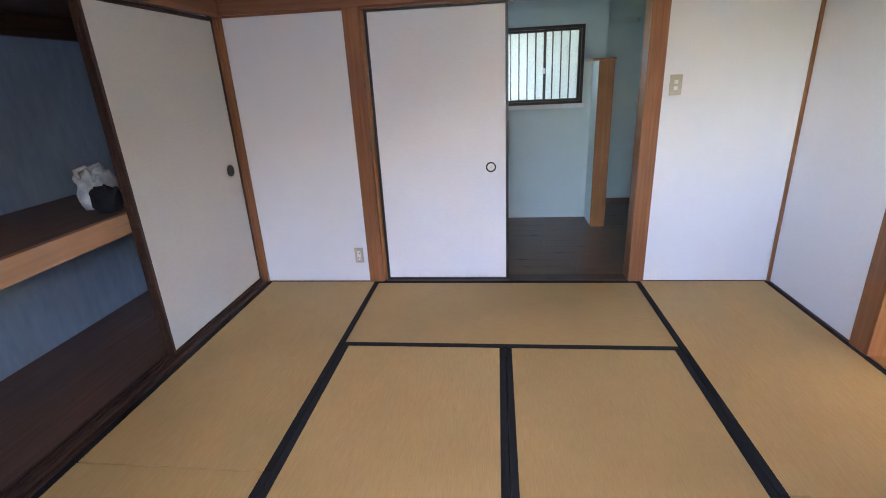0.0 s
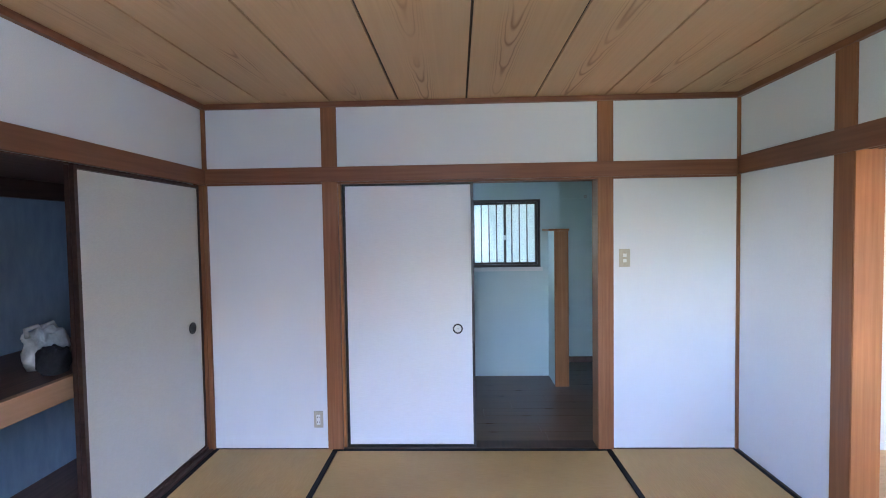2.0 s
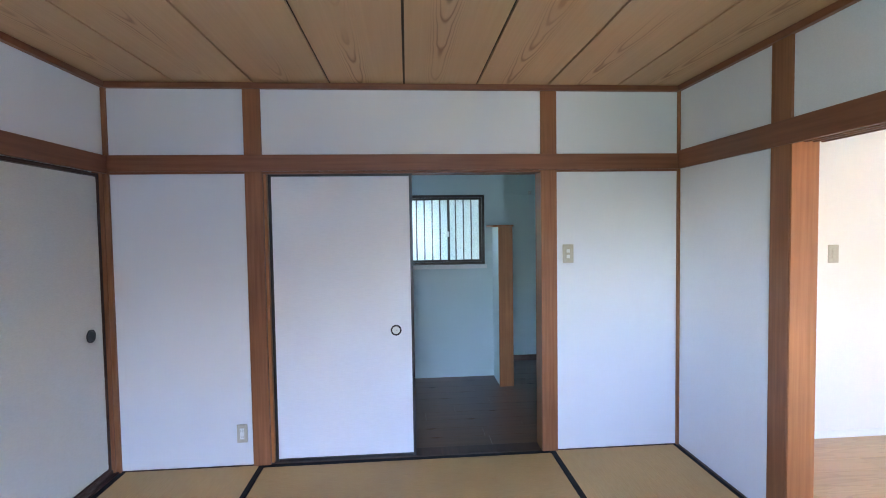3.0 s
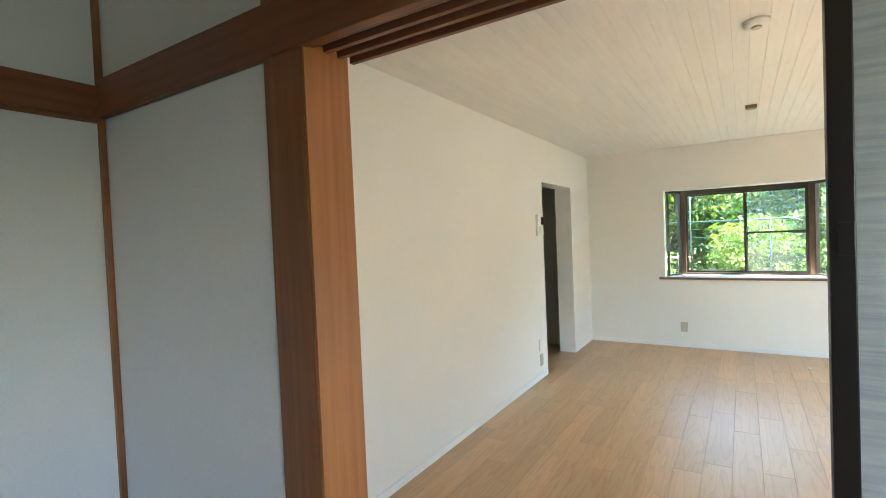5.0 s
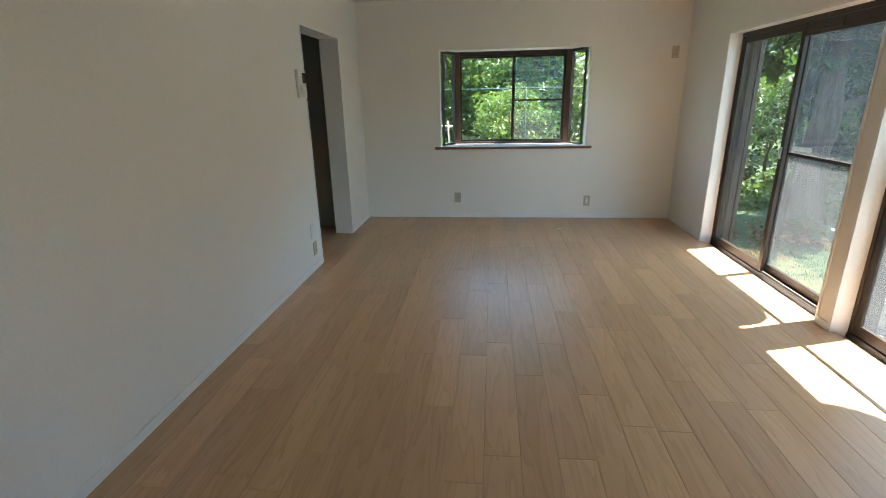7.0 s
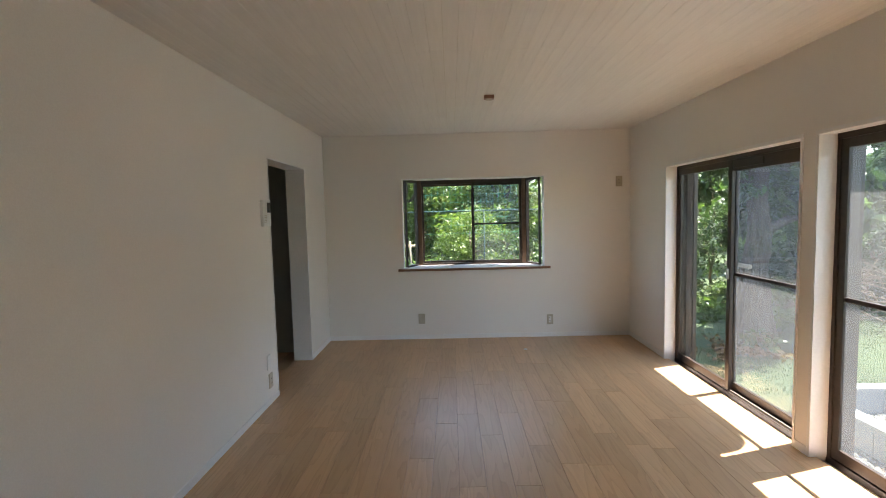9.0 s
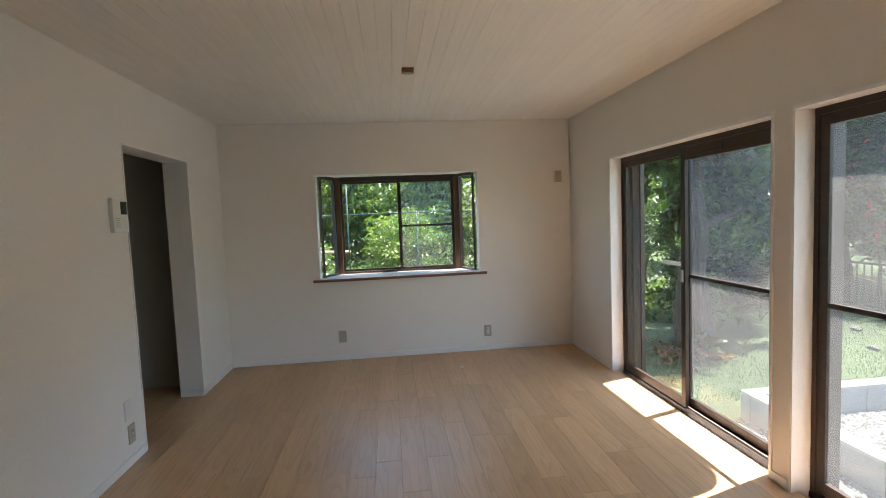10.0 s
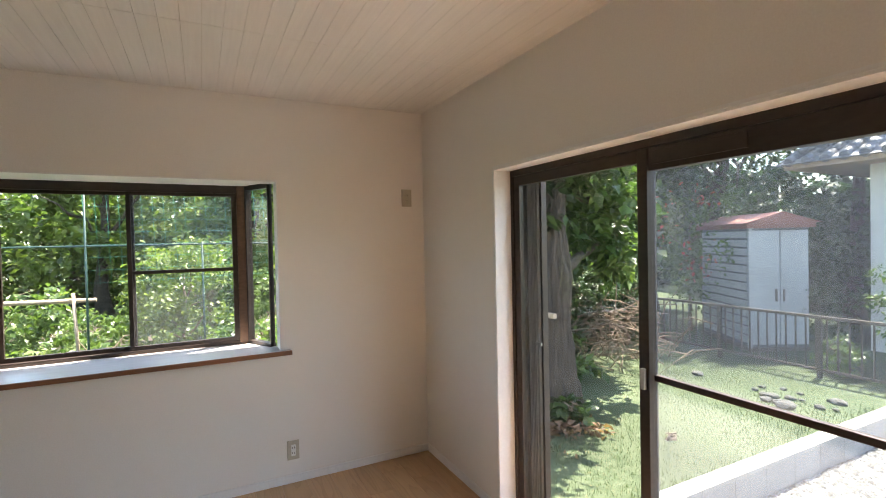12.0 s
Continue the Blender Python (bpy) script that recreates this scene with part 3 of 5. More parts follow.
# ---- sliding screens ----
def pull(parent, centre, axis, material, ring, r=0.028):
    """A round recessed finger pull; axis is the way it faces."""
    c = Vector(centre)
    for nm, r0, r1, d, mt in (("pull_ring", r, r * 0.72, 0.006, ring), ("pull_dish", r * 0.72, 0.0, 0.003, material)):
        b = bmesh.new()
        n = 28
        outer = [(math.cos(2 * math.pi * k / n), math.sin(2 * math.pi * k / n)) for k in range(n)]
        rings = []
        for rad, dep in ((r0, 0.0), (r0, d), (max(r1, 0.002), d * (1 if r1 else 0.6)), (max(r1, 0.002), 0.0)):
            ring_v = []
            for u, v in outer:
                off = Vector((dep * axis, u * rad, v * rad)) if abs(axis) == 1 else Vector((u * rad, dep * axis / 2, v * rad))
                ring_v.append(b.verts.new(c + off))
            rings.append(ring_v)
        for a0, a1 in zip(rings, rings[1:]):
            for k in range(n):
                b.faces.new((a0[k], a0[(k + 1) % n], a1[(k + 1) % n], a1[k]))
        bmesh.ops.recalc_face_normals(b, faces=b.faces)
        part(nm, b, mt, parent)


def fusuma(lo, hi, paper, rim, w, label):
    """A framed paper screen; its thin side is x or y."""
    (x0, y0, z0), (x1, y1, z1) = lo, hi
    ob = thing("sliding_screen", ((x0 + x1) / 2, (y0 + y1) / 2, z0), label, "sliding screen")
    t = 0.004
    if x1 - x0 < y1 - y0:
        part("panel", boxes(((x0 + t, y0 + w, z0 + w), (x1 - t, y1 - w, z1 - w))), paper, ob)
        rims = [((x0, y0, z0), (x1, y0 + w, z1)), ((x0, y1 - w, z0), (x1, y1, z1)),
                ((x0, y0 + w, z0), (x1, y1 - w, z0 + w * 0.8)), ((x0, y0 + w, z1 - w * 0.8), (x1, y1 - w, z1))]
    else:
        part("panel", boxes(((x0 + w, y0 + t, z0 + w), (x1 - w, y1 - t, z1 - w))), paper, ob)
        rims = [((x0, y0, z0), (x0 + w, y1, z1)), ((x1 - w, y0, z0), (x1, y1, z1)),
                ((x0 + w, y0, z0), (x1 - w, y1, z0 + w * 0.8)), ((x0 + w, y0, z1 - w * 0.8), (x1 - w, y1, z1))]
    for a, b in rims:
        part("frame_bar", boxes((a, b), bevel=0.002), rim, ob)
    return ob


s = fusuma((0.930, 0.018, 0.004), (1.808, 0.040, 1.796), "fusuma", "black", 0.018, "white paper sliding screen with a black lacquer frame")
pull(s, (1.693, 0.0185, 0.813), -2, "plastic", "black", 0.034)
part("latch", boxes(((1.690, 0.0135, 0.809), (1.700, 0.0165, 0.816)), bevel=0.001), "steel", s)
setting("jamb_strip", boxes(((0.906, 0.012, 0.004), (0.924, 0.06, 1.796)), bevel=0.002), "jamb", "brown timber strip", "trim")
s = fusuma((-0.042, -1.068, 0.026), (-0.020, -0.032, 1.80), "fusuma_grey", "dark", 0.022, "off-white paper closet screen with a dark brown frame")
pull(s, (-0.0205, -0.164, 0.87), 1, "hole", "black", 0.037)
s = fusuma((-0.080, -1.052, 0.022), (-0.058, -0.10, 1.80), "fusuma_grey", "dark", 0.022, "off-white paper closet screen slid behind the front one")
s = fusuma((3.556, -2.61, 0.004), (3.578, -1.774, 1.832), "fusuma_streak", "black", 0.026, "streaky bluish white sliding screen with a black frame")
part("pull_plate", boxes(((3.5525, -1.798, 1.36), (3.5555, -1.782, 1.40)), bevel=0.001), "black", s)

# ---- closet ----
setting("closet_wall", boxes(((-0.88, TY, -0.1), (-0.85, 0, H)), ((-0.85, -0.002, -0.1), (-0.115, 0.03, H)), ((-0.85, -2.44, -0.1), (-0.115, -2.4, H))), "closet",
        "blue-grey plywood lining of the closet", "wall")
setting("closet_floor", boxes(((-0.85, -2.4, -0.06), (-0.121, -0.002, 0.004))), "closet_wood", "dark brown plywood closet floor", "floor")
setting("closet_ceiling", boxes(((-0.85, -2.4, 1.815), (-0.115, -0.002, 1.87))), "closet_wood", "dark brown closet ceiling", "ceiling")
setting("closet_head", boxes(((-0.85, -2.4, 1.70), (-0.80, -0.002, 1.81)), bevel=0.003), "dark", "dark timber rail in the closet", "trim")
sh = thing("closet_shelf", (-0.45, -1.0, 0.712), "brown plywood closet shelf with a lighter front edge", "shelf")
part("board", boxes(((-0.85, -2.4, 0.79), (-0.16, -0.002, 0.815))), "closet_wood", sh)
part("front_edge", boxes(((-0.16, -2.4, 0.712), (-0.122, -0.002, 0.817)), bevel=0.004), "shelf_edge", sh, "light orange-brown wooden front edge")


def crumpled(name, centre, size, material, label, category, seed, rough=0.16):
    """A soft slumped bag: a rounded block pushed about by noise, flat below."""
    b = bmesh.new()
    bmesh.ops.create_icosphere(b, subdivisions=4, radius=1.0)
    for v in b.verts:
        p = v.co.copy()
        q = Vector((math.copysign(abs(p.x) ** 0.6, p.x), math.copysign(abs(p.y) ** 0.6, p.y), math.copysign(abs(p.z) ** 0.7, p.z)))
        f = 1 + rough * noise.noise(p * 2.1 + Vector((seed, 0, 0))) * 1.6 + rough * 0.7 * abs(noise.noise(p * 6 + Vector((0, seed, 0))))
        top = max(0, q.z) * noise.noise(Vector((p.x * 3, p.y * 3, seed))) * 0.5
        v.co = Vector((q.x * f * size[0] / 2, q.y * f * size[1] / 2, max((q.z + top), -0.9) * size[2] / 2))
    low = min(v.co.z for v in b.verts)
    bmesh.ops.translate(b, verts=b.verts, vec=Vector(centre) - Vector((0, 0, low)))
    for f in b.faces:
        f.smooth = True
    return b


bag = thing("carrier_bag", (-0.38, -0.86, 0.815), "crumpled white carrier bag on the closet shelf", "bag")
part("sack", crumpled("sack", (-0.38, -0.86, 0.815), (0.14, 0.17, 0.21), "cloth", "", "", 3.1, 0.25), "cloth", bag)
b = bmesh.new()
for s_ in (-0.05, 0.04):
    tube(b, [(-0.38, -0.90 + s_, 0.99), (-0.37, -0.92 + s_, 1.03), (-0.36, -0.87 + s_, 1.04), (-0.36, -0.84 + s_, 0.99)], 0.012, 8)
part("handle", b, "cloth", bag)
single("pouch", crumpled("pouch", (-0.25, -0.955, 0.815), (0.11, 0.12, 0.14), "cloth_dark", "", "", 7.7, 0.1), "cloth_dark",
       "black soft pouch on the closet shelf beside the bag", "bag")


# ---- plates ----
def plate(name, centre, size, facing, label, category, kind="switch", base="plate", key="plate"):
    """A wall plate: facing is the wall's inward normal, '-y', '+y', '-x' or '+x'."""
    w, h = size
    c = Vector(centre)
    sgn = 1 if facing[0] == "+" else -1
    def bx(u0, u1, v0, v1, d0, d1, bev=0.0):
        if facing[1] == "y":
            return boxes(((c.x + u0, c.y + sgn * d0, c.z + v0), (c.x + u1, c.y + sgn * d1, c.z + v1)), bevel=bev)
        return boxes(((c.x + sgn * d0, c.y + u0, c.z + v0), (c.x + sgn * d1, c.y + u1, c.z + v1)), bevel=bev)
    ob = thing(name, centre, label, category)
    part("cover", bx(-w / 2, w / 2, -h / 2, h / 2, 0, 0.008, 0.002), base, ob)
    if kind == "switch":
        for v in (-0.018, 0.018):
            part("rocker", bx(-0.011, 0.011, v - 0.011, v + 0.011, 0.008, 0.0125, 0.0015), key, ob)
    elif kind == "outlet":
        part("insert", bx(-0.013, 0.013, -0.034, 0.034, 0.008, 0.011, 0.001), key, ob)
        for v in (-0.017, 0.017):
            for u in (-0.006, 0.006):
                part("slot", bx(u - 0.0013, u + 0.0013, v - 0.006, v + 0.006, 0.011, 0.0118), "hole", ob)
    elif kind == "jack":
        part("jack", bx(-0.012, 0.012, -0.012, 0.012, 0.008, 0.011, 0.001), key, ob)
        part("hole", bx(-0.004, 0.004, -0.004, 0.004, 0.011, 0.0118), "hole", ob)
    return ob


plate("light_switch", (2.796, 0, 1.276), (0.07, 0.118), "-y", "beige double light switch on the white wall", "switch", key="plastic")
plate("wall_outlet", (0.738, 0, 0.205), (0.062, 0.112), "-y", "beige wall outlet low beside the post", "outlet", "outlet", key="plastic")
plate("light_switch", (4.585, LY1, 1.242), (0.072, 0.12), "-y", "beige double light switch on the cream wall", "switch")
plate("wall_outlet", (7.13, LY1, 0.33), (0.068, 0.112), "-y", "white blank wall plate low on the cream wall", "wall plate", "blank", "plastic")
plate("wall_outlet", (7.15, LY1, 0.18), (0.068, 0.112), "-y", "grey wall outlet low on the cream wall", "outlet", "outlet", "plate")
plate("wall_plate", (LX1, -1.09, 0.235), (0.075, 0.115), "-x", "cream blank plate under the bay window", "wall plate", "blank", "plate")
plate("wall_outlet", (LX1, -2.555, 0.20), (0.07, 0.115), "-x", "beige outlet under the bay window", "outlet", "outlet", "plate", "plastic")
plate("wall_outlet", (LX1, -3.335, 1.745), (0.07, 0.115), "-x", "beige high outlet near the corner", "outlet", "outlet", "plate", "plate")
ic = thing("intercom", (7.20, LY1, 1.37), "white wall intercom with a small dark screen", "intercom")
part("case", boxes(((7.12, LY1 - 0.026, 1.37), (7.265, LY1, 1.57)), bevel=0.006), "plastic", ic)
part("display", boxes(((7.195, LY1 - 0.0285, 1.475), (7.255, LY1 - 0.026, 1.55))), "screen", ic)
part("grille", boxes(*[((7.135, LY1 - 0.0275, 1.40 + k * 0.012), (7.18, LY1 - 0.026, 1.405 + k * 0.012)) for k in range(5)]), "plate", ic)

# ---- kitchen beyond the screens ----
setting("kitchen_wall", boxes(((-0.6, KY, -0.1), (1.10, KY + 0.12, H)), ((2.52, KY, -0.1), (2.715, KY + 0.12, H)), ((1.10, KY, -0.1), (2.52, KY + 0.12, 1.10)), ((1.10, KY, 1.77), (2.52, KY + 0.12, H)),
                              ((2.60, KY + 0.12, -0.1), (2.715, 2.1, H)), ((2.60, 2.1, -0.1), (3.75, 2.2, H)), ((3.65, 0.11, -0.1), (3.75, 2.1, H)), ((-0.7, 0.11, -0.1), (-0.6, 2.2, H)),
                              ((-0.6, 0.112, LINTEL), (3.65, 0.122, H)), ((-0.6, 0.112, -0.1), (0.80, 0.122, LINTEL)), ((2.73, 0.112, -0.1), (3.65, 0.122, LINTEL))), "kitchen",
        "pale blue-green papered kitchen wall with a window", "wall")
setting("kitchen_ceiling", boxes(((-0.6, 0.122, H - 0.012), (3.75, 2.1, H + 0.012))), "kitchen", "pale kitchen ceiling", "ceiling")
setting("kitchen_skirting", boxes(((2.716, 2.09, 0), (3.65, 2.1, 0.06))), "closet_wood", "brown skirting", "baseboard")
setting("partition_wall", boxes(((2.598, 1.29, -0.05), (2.716, KY, 1.455))), "kitchen", "half-height partition in pale paper", "wall")
setting("partition_end", boxes(((2.594, 1.262, -0.03), (2.722, 1.2895, 1.455)), ((2.54, 1.255, 1.4555), (2.73, KY - 0.001, 1.475)), bevel=0.003), "jamb", "orange-brown timber end board and cap", "trim")
setting("kitchen_subfloor", boxes(((-0.6, 0.119, -0.12), (3.75, 2.2, -0.016))), "gap", "dark subfloor", "floor")
hook = thing("wall_hook", (3.10, 2.1, 1.80), "small metal coat hook on the kitchen wall", "hook")
b = bmesh.new()
tube(b, [(3.10, 2.095, 1.82), (3.10, 2.06, 1.815), (3.10, 2.045, 1.835)], 0.006, 8)
part("prong", b, "steel", hook)
part("base_plate", boxes(((3.085, 2.092, 1.795), (3.115, 2.1, 1.84)), bevel=0.003), "steel", hook)

setting("picture_rail", boxes(((2.716, 2.091, 1.79), (3.65, 2.1, 1.803)), bevel=0.002), "kitchen", "thin rail papered with the kitchen wall", "trim")
w = thing("window_1", (1.8, KY + 0.04, 1.10), "frosted kitchen window with a bronze frame and outer bars", "window", kind="structure")
part("window_frame", boxes(((1.10, KY - 0.012, 1.10), (2.52, KY + 0.09, 1.125)), ((1.10, KY - 0.012, 1.745), (2.52, KY + 0.09, 1.77)),
                           ((1.10, KY - 0.012, 1.125), (1.125, KY + 0.09, 1.745)), ((2.495, KY - 0.012, 1.125), (2.52, KY + 0.09, 1.745))), "bronze", w)
for x0, x1, y in ((1.125, 2.19, KY + 0.055), (2.165, 2.495, KY + 0.025)):
    for a, c in (((x0, y, 1.125), (x0 + 0.022, y + 0.022, 1.745)), ((x1 - 0.022, y, 1.125), (x1, y + 0.022, 1.745)),
                 ((x0 + 0.022, y, 1.125), (x1 - 0.022, y + 0.022, 1.145)), ((x0 + 0.022, y, 1.725), (x1 - 0.022, y + 0.022, 1.745))):
        part("sash_bar", boxes((a, c)), "bronze", w)
    pane = part("pane", boxes(((x0 + 0.022, y + 0.008, 1.145), (x1 - 0.022, y + 0.012, 1.725))), "glass_frost", w)
    pane.visible_shadow = False
part("latch", boxes(((2.160, KY + 0.008, 1.37), (2.18, KY + 0.024, 1.42)), ((2.150, KY - 0.004, 1.39), (2.166, KY + 0.01, 1.40)), bevel=0.002), "steel", w)
part("window_sill", boxes(((1.08, KY - 0.02, 1.06), (2.54, KY - 0.001, 1.098)), bevel=0.003), "white", w)
for k in range(17):
    x = 1.171 + k * 0.0775
    b = bmesh.new()
    tube(b, [(x, KY + 0.14, 1.08), (x, KY + 0.14, 1.80)], 0.0065, 8)
    part("window_bar", b, "bronze", w)

# ---- setting: living room ----
setting("wall_north_living", boxes(((LX0, LY1, -0.1), (7.31, NB, 1.90)), ((8.234, LY1, -0.1), (LX1, NB, 1.90)), ((LX0, LY1, 1.90), (LX1, NB, H))), "living",
        "cream papered wall with a doorway to the hall", "wall")
BY0, BY1, BZ0, BZ1 = -2.504, -0.898, 0.815, 1.833
setting("wall_east_living", boxes(((LX1, LY0 - 0.16, -0.6), (LX1 + 0.12, NB, BZ0 - 0.02)), ((LX1, LY0 - 0.16, BZ1), (LX1 + 0.12, NB, H)),
                                  ((LX1, LY0 - 0.16, BZ0 - 0.02), (LX1 + 0.12, BY0, BZ1)), ((LX1, BY1, BZ0 - 0.02), (LX1 + 0.12, NB, BZ1))), "living",
        "cream papered wall around the bay window", "wall")
setting("wall_south_living", boxes(((LX0, LY0 - 0.16, 1.822), (LX1, LY0, H)), ((LX0, LY0 - 0.16, -0.6), (D2[0], LY0, 1.822)), ((D2[1], LY0 - 0.16, -0.6), (D1[0], LY0, 1.822)),
                                   ((D1[1], LY0 - 0.16, -0.6), (LX1, LY0, 1.822)), ((D2[0], LY0 - 0.16, -0.9), (D2[1], LY0, -0.03)), ((D1[0], LY0 - 0.16, -0.6), (D1[1], LY0, -0.03))), "living",
        "cream papered wall with two glazed garden doors", "wall")
setting("wall_west_living", boxes(((LX0 - 0.003, LY0, -0.1), (LX0 + 0.004, -2.745, H)), ((LX0 - 0.003, -2.745, 1.90), (LX0 + 0.004, LY1, H)), ((LX0 - 0.003, -0.79, -0.1), (LX0 + 0.004, LY1, 1.90))), "living",
        "cream papered wall beside the tatami room", "wall")
# white reveals of the openings
for x0, x1 in (D1, D2):
    setting("door_reveal", boxes(((x0, LY0 - 0.10, 0), (x0 + 0.006, LY0 + 0.004, 1.818)), ((x1 - 0.006, LY0 - 0.10, 0), (x1, LY0 + 0.004, 1.818)), ((x0, LY0 - 0.10, 1.812), (x1, LY0 + 0.004, 1.8215)),
                                 ((x0 - 0.014, LY0, 0), (x0, LY0 + 0.006, 1.832)), ((x1, LY0, 0), (x1 + 0.014, LY0 + 0.006, 1.832)), ((x0, LY0, 1.8216), (x1, LY0 + 0.006, 1.834))), "white",
            "white painted reveal and casing of the garden door", "trim")
setting("doorway_casing", boxes(((7.302, LY1 - 0.004, 0), (7.312, NB + 0.004, 1.905)), ((8.232, LY1 - 0.004, 0), (8.242, NB + 0.004, 1.905)), ((7.312, LY1 - 0.004, 1.896), (8.232, NB + 0.004, 1.906))), "white",
        "white lining of the doorway", "trim")
sk = [((LX0 + 0.02, LY1 - 0.007, 0), (7.30, LY1, 0.05)), ((8.243, LY1 - 0.007, 0), (LX1, LY1, 0.05)), ((LX1 - 0.007, LY0, 0), (LX1, LY1 - 0.008, 0.05)),
      ((D1[1] + 0.015, LY0, 0), (LX1 - 0.008, LY0 + 0.007, 0.05)), ((D2[1] + 0.015, LY0, 0), (D1[0] - 0.015, LY0 + 0.007, 0.05)), ((LX0 + 0.01, LY0, 0), (D2[0] - 0.015, LY0 + 0.007, 0.05)),
      ((8.226, LY1 + 0.002, 0), (8.2315, NB, 0.05))]
setting("baseboard", boxes(*sk, bevel=0.002), "white", "white baseboard", "baseboard")

# white tongue-and-groove ceiling in one mesh
bm = bmesh.new()
y = LY0 - 0.02
k = 0
while y < LY1:
    for x0, x1 in ((LX0, 4.44), (4.44, 6.255), (6.255, 8.07), (8.07, LX1 + 0.02)):
        add_box(bm, (x0 + 0.001, y + 0.0007, 2.322), (x1 - 0.001, min(y + 0.0751, LY1 + 0.02), 2.332))
    y += 0.0758
setting("ceiling_living", bm, "ceiling_white", "white narrow-board ceiling", "ceiling")
setting("ceiling_living_backing", boxes(((LX0 - 0.003, LY0 - 0.16, 2.333), (LX1 + 0.12, 3.2, 2.45))), "plate", "boarding above the white ceiling", "ceiling")
setting("floor_living", boxes(((LX0 + 0.012, LY0 - 0.02, -0.12), (LX1, LY1 + 0.02, -0.016)), ((6.5, LY1, -0.12), (8.9, 3.0, -0.016))), "joint", "subfloor under the oak planks", "floor")

# hall behind the doorway; the paper's dark tone carries its shade
setting("hall_wall", boxes(((8.52, NB, -0.1), (8.62, 3.0, H)), ((6.7, 3.0, -0.1), (8.62, 3.1, H)), ((6.6, NB, -0.1), (6.7, 3.1, H))), "hall", "grey-green papered hall wall, darkened in colour for its shade", "wall")
plate("light_switch", (8.52, 0.62, 1.42), (0.07, 0.118), "-x", "beige switch on the dim hall wall", "switch")

# pale wall added as a backdrop, to set the kitchen window's brightness
setting("backdrop_wall", boxes(((-2.5, 3.85, -0.6), (5.5, 4.0, 2.42))), "white", "added pale backdrop wall behind the kitchen window", "wall")

# brown door in the living room's north wall
dr = thing("door_3", (4.0, LY1, 0), "closed dark brown wooden door with a lever handle", "door", kind="structure")
part("leaf", boxes(((3.70, LY1 - 0.012, 0.01), (DX - 0.046, LY1 - 0.001, 1.93)), bevel=0.002), "door_brown", dr)
part("casing", boxes(((DX - 0.045, LY1 - 0.022, 0), (DX, LY1 - 0.001, 1.99)), ((3.69, LY1 - 0.022, 1.935), (DX - 0.056, LY1 - 0.001, 1.99)), bevel=0.003), "door_brown", dr)
b = bmesh.new()
tube(b, [(DX - 0.08, LY1 - 0.012, DZ), (DX - 0.08, LY1 - 0.018, DZ)], 0.026, 20)
part("rose", b, "steel", dr, "brushed steel rose")
b = bmesh.new()
tube(b, [(DX - 0.08, LY1 - 0.015, DZ), (DX - 0.08, LY1 - 0.055, DZ), (DX - 0.10, LY1 - 0.06, DZ - 0.002), (DX - 0.19, LY1 - 0.058, DZ - 0.004)], [0.009, 0.009, 0.010, 0.007], 12)
part("lever", b, "steel", dr, "brushed steel lever")

# ---- garden doors ----
def glazed_door(x0, x1, name, dusty):
    """A pair of sliding glazed sashes: the east one inside, the west one outside."""
    ob = thing(name, ((x0 + x1) / 2, SASH, 0), "bronze aluminium sliding garden door with clear panes", "glazed door", kind="structure")
    z0, z1 = 0.0, 1.815
    ya, yb = SASH - 0.09, SASH + 0.045
    part("door_frame", boxes(((x0, ya, z1 - 0.035), (x1, yb, z1)), ((x0, ya, -0.03), (x1, yb, 0.008)), ((x0 + 0.0065, ya, 0.008), (x0 + 0.03, yb, z1 - 0.035)), ((x1 - 0.03, ya, 0.008), (x1 - 0.0065, yb, z1 - 0.035)), bevel=0.002), "bronze", ob)
    for k in range(2):
        yy = SASH - 0.02 + k * 0.04
        part("track", boxes(((x0 + 0.03, yy - 0.004, 0.008), (x1 - 0.03, yy + 0.004, 0.02))), "grey_alu", ob)
    mid = 7.23 if x0 > 6.3 else (x0 + x1) / 2
    for a, c, yy, gl in ((mid - 0.03, x1 - 0.03, SASH + 0.012, "glass" if x0 > 6 else dusty), (x0 + 0.03, mid + 0.03, SASH - 0.03, dusty)):
        inner = yy > SASH
        sash = part("sash", boxes(((a, yy, 0.012), (a + 0.045, yy + 0.026, z1 - 0.035)), ((c - 0.045, yy, 0.012), (c, yy + 0.026, z1 - 0.035)),
                                  ((a + 0.045, yy, 0.012), (c - 0.045, yy + 0.026, 0.075)), ((a + 0.045, yy, z1 - 0.085), (c - 0.045, yy + 0.026, z1 - 0.035)), bevel=0.002), "bronze", ob)
        pane = part("pane", boxes(((a + 0.045, yy + 0.011, 0.075), (c - 0.045, yy + 0.015, z1 - 0.085))), gl, sash)
        pane.visible_shadow = False
        if not inner or x0 < 6:
            part("middle_rail", boxes(((a + 0.045, yy - 0.002, 0.905), (c - 0.045, yy + 0.022, 0.928)), bevel=0.002), "bronze", sash)
    part("latch", boxes(((mid - 0.018, SASH + 0.038, 0.88), (mid + 0.0, SASH + 0.052, 0.96)), bevel=0.003), "steel", ob)
    return ob, mid


d1, mid1 = glazed_door(D1[0], D1[1], "door_1", "glass_dusty")
part("vent_head", boxes(((D1[0] + 0.03, SASH + 0.0, 1.695), (mid1 - 0.04, SASH + 0.04, 1.779)), ((mid1 - 0.40, SASH + 0.041, 1.715), (mid1 - 0.06, SASH + 0.050, 1.765)), bevel=0.002), "bronze", d1, "bronze ventilator strip above the pane")
d2, mid2 = glazed_door(D2[0], D2[1], "door_2", "glass_dusty")
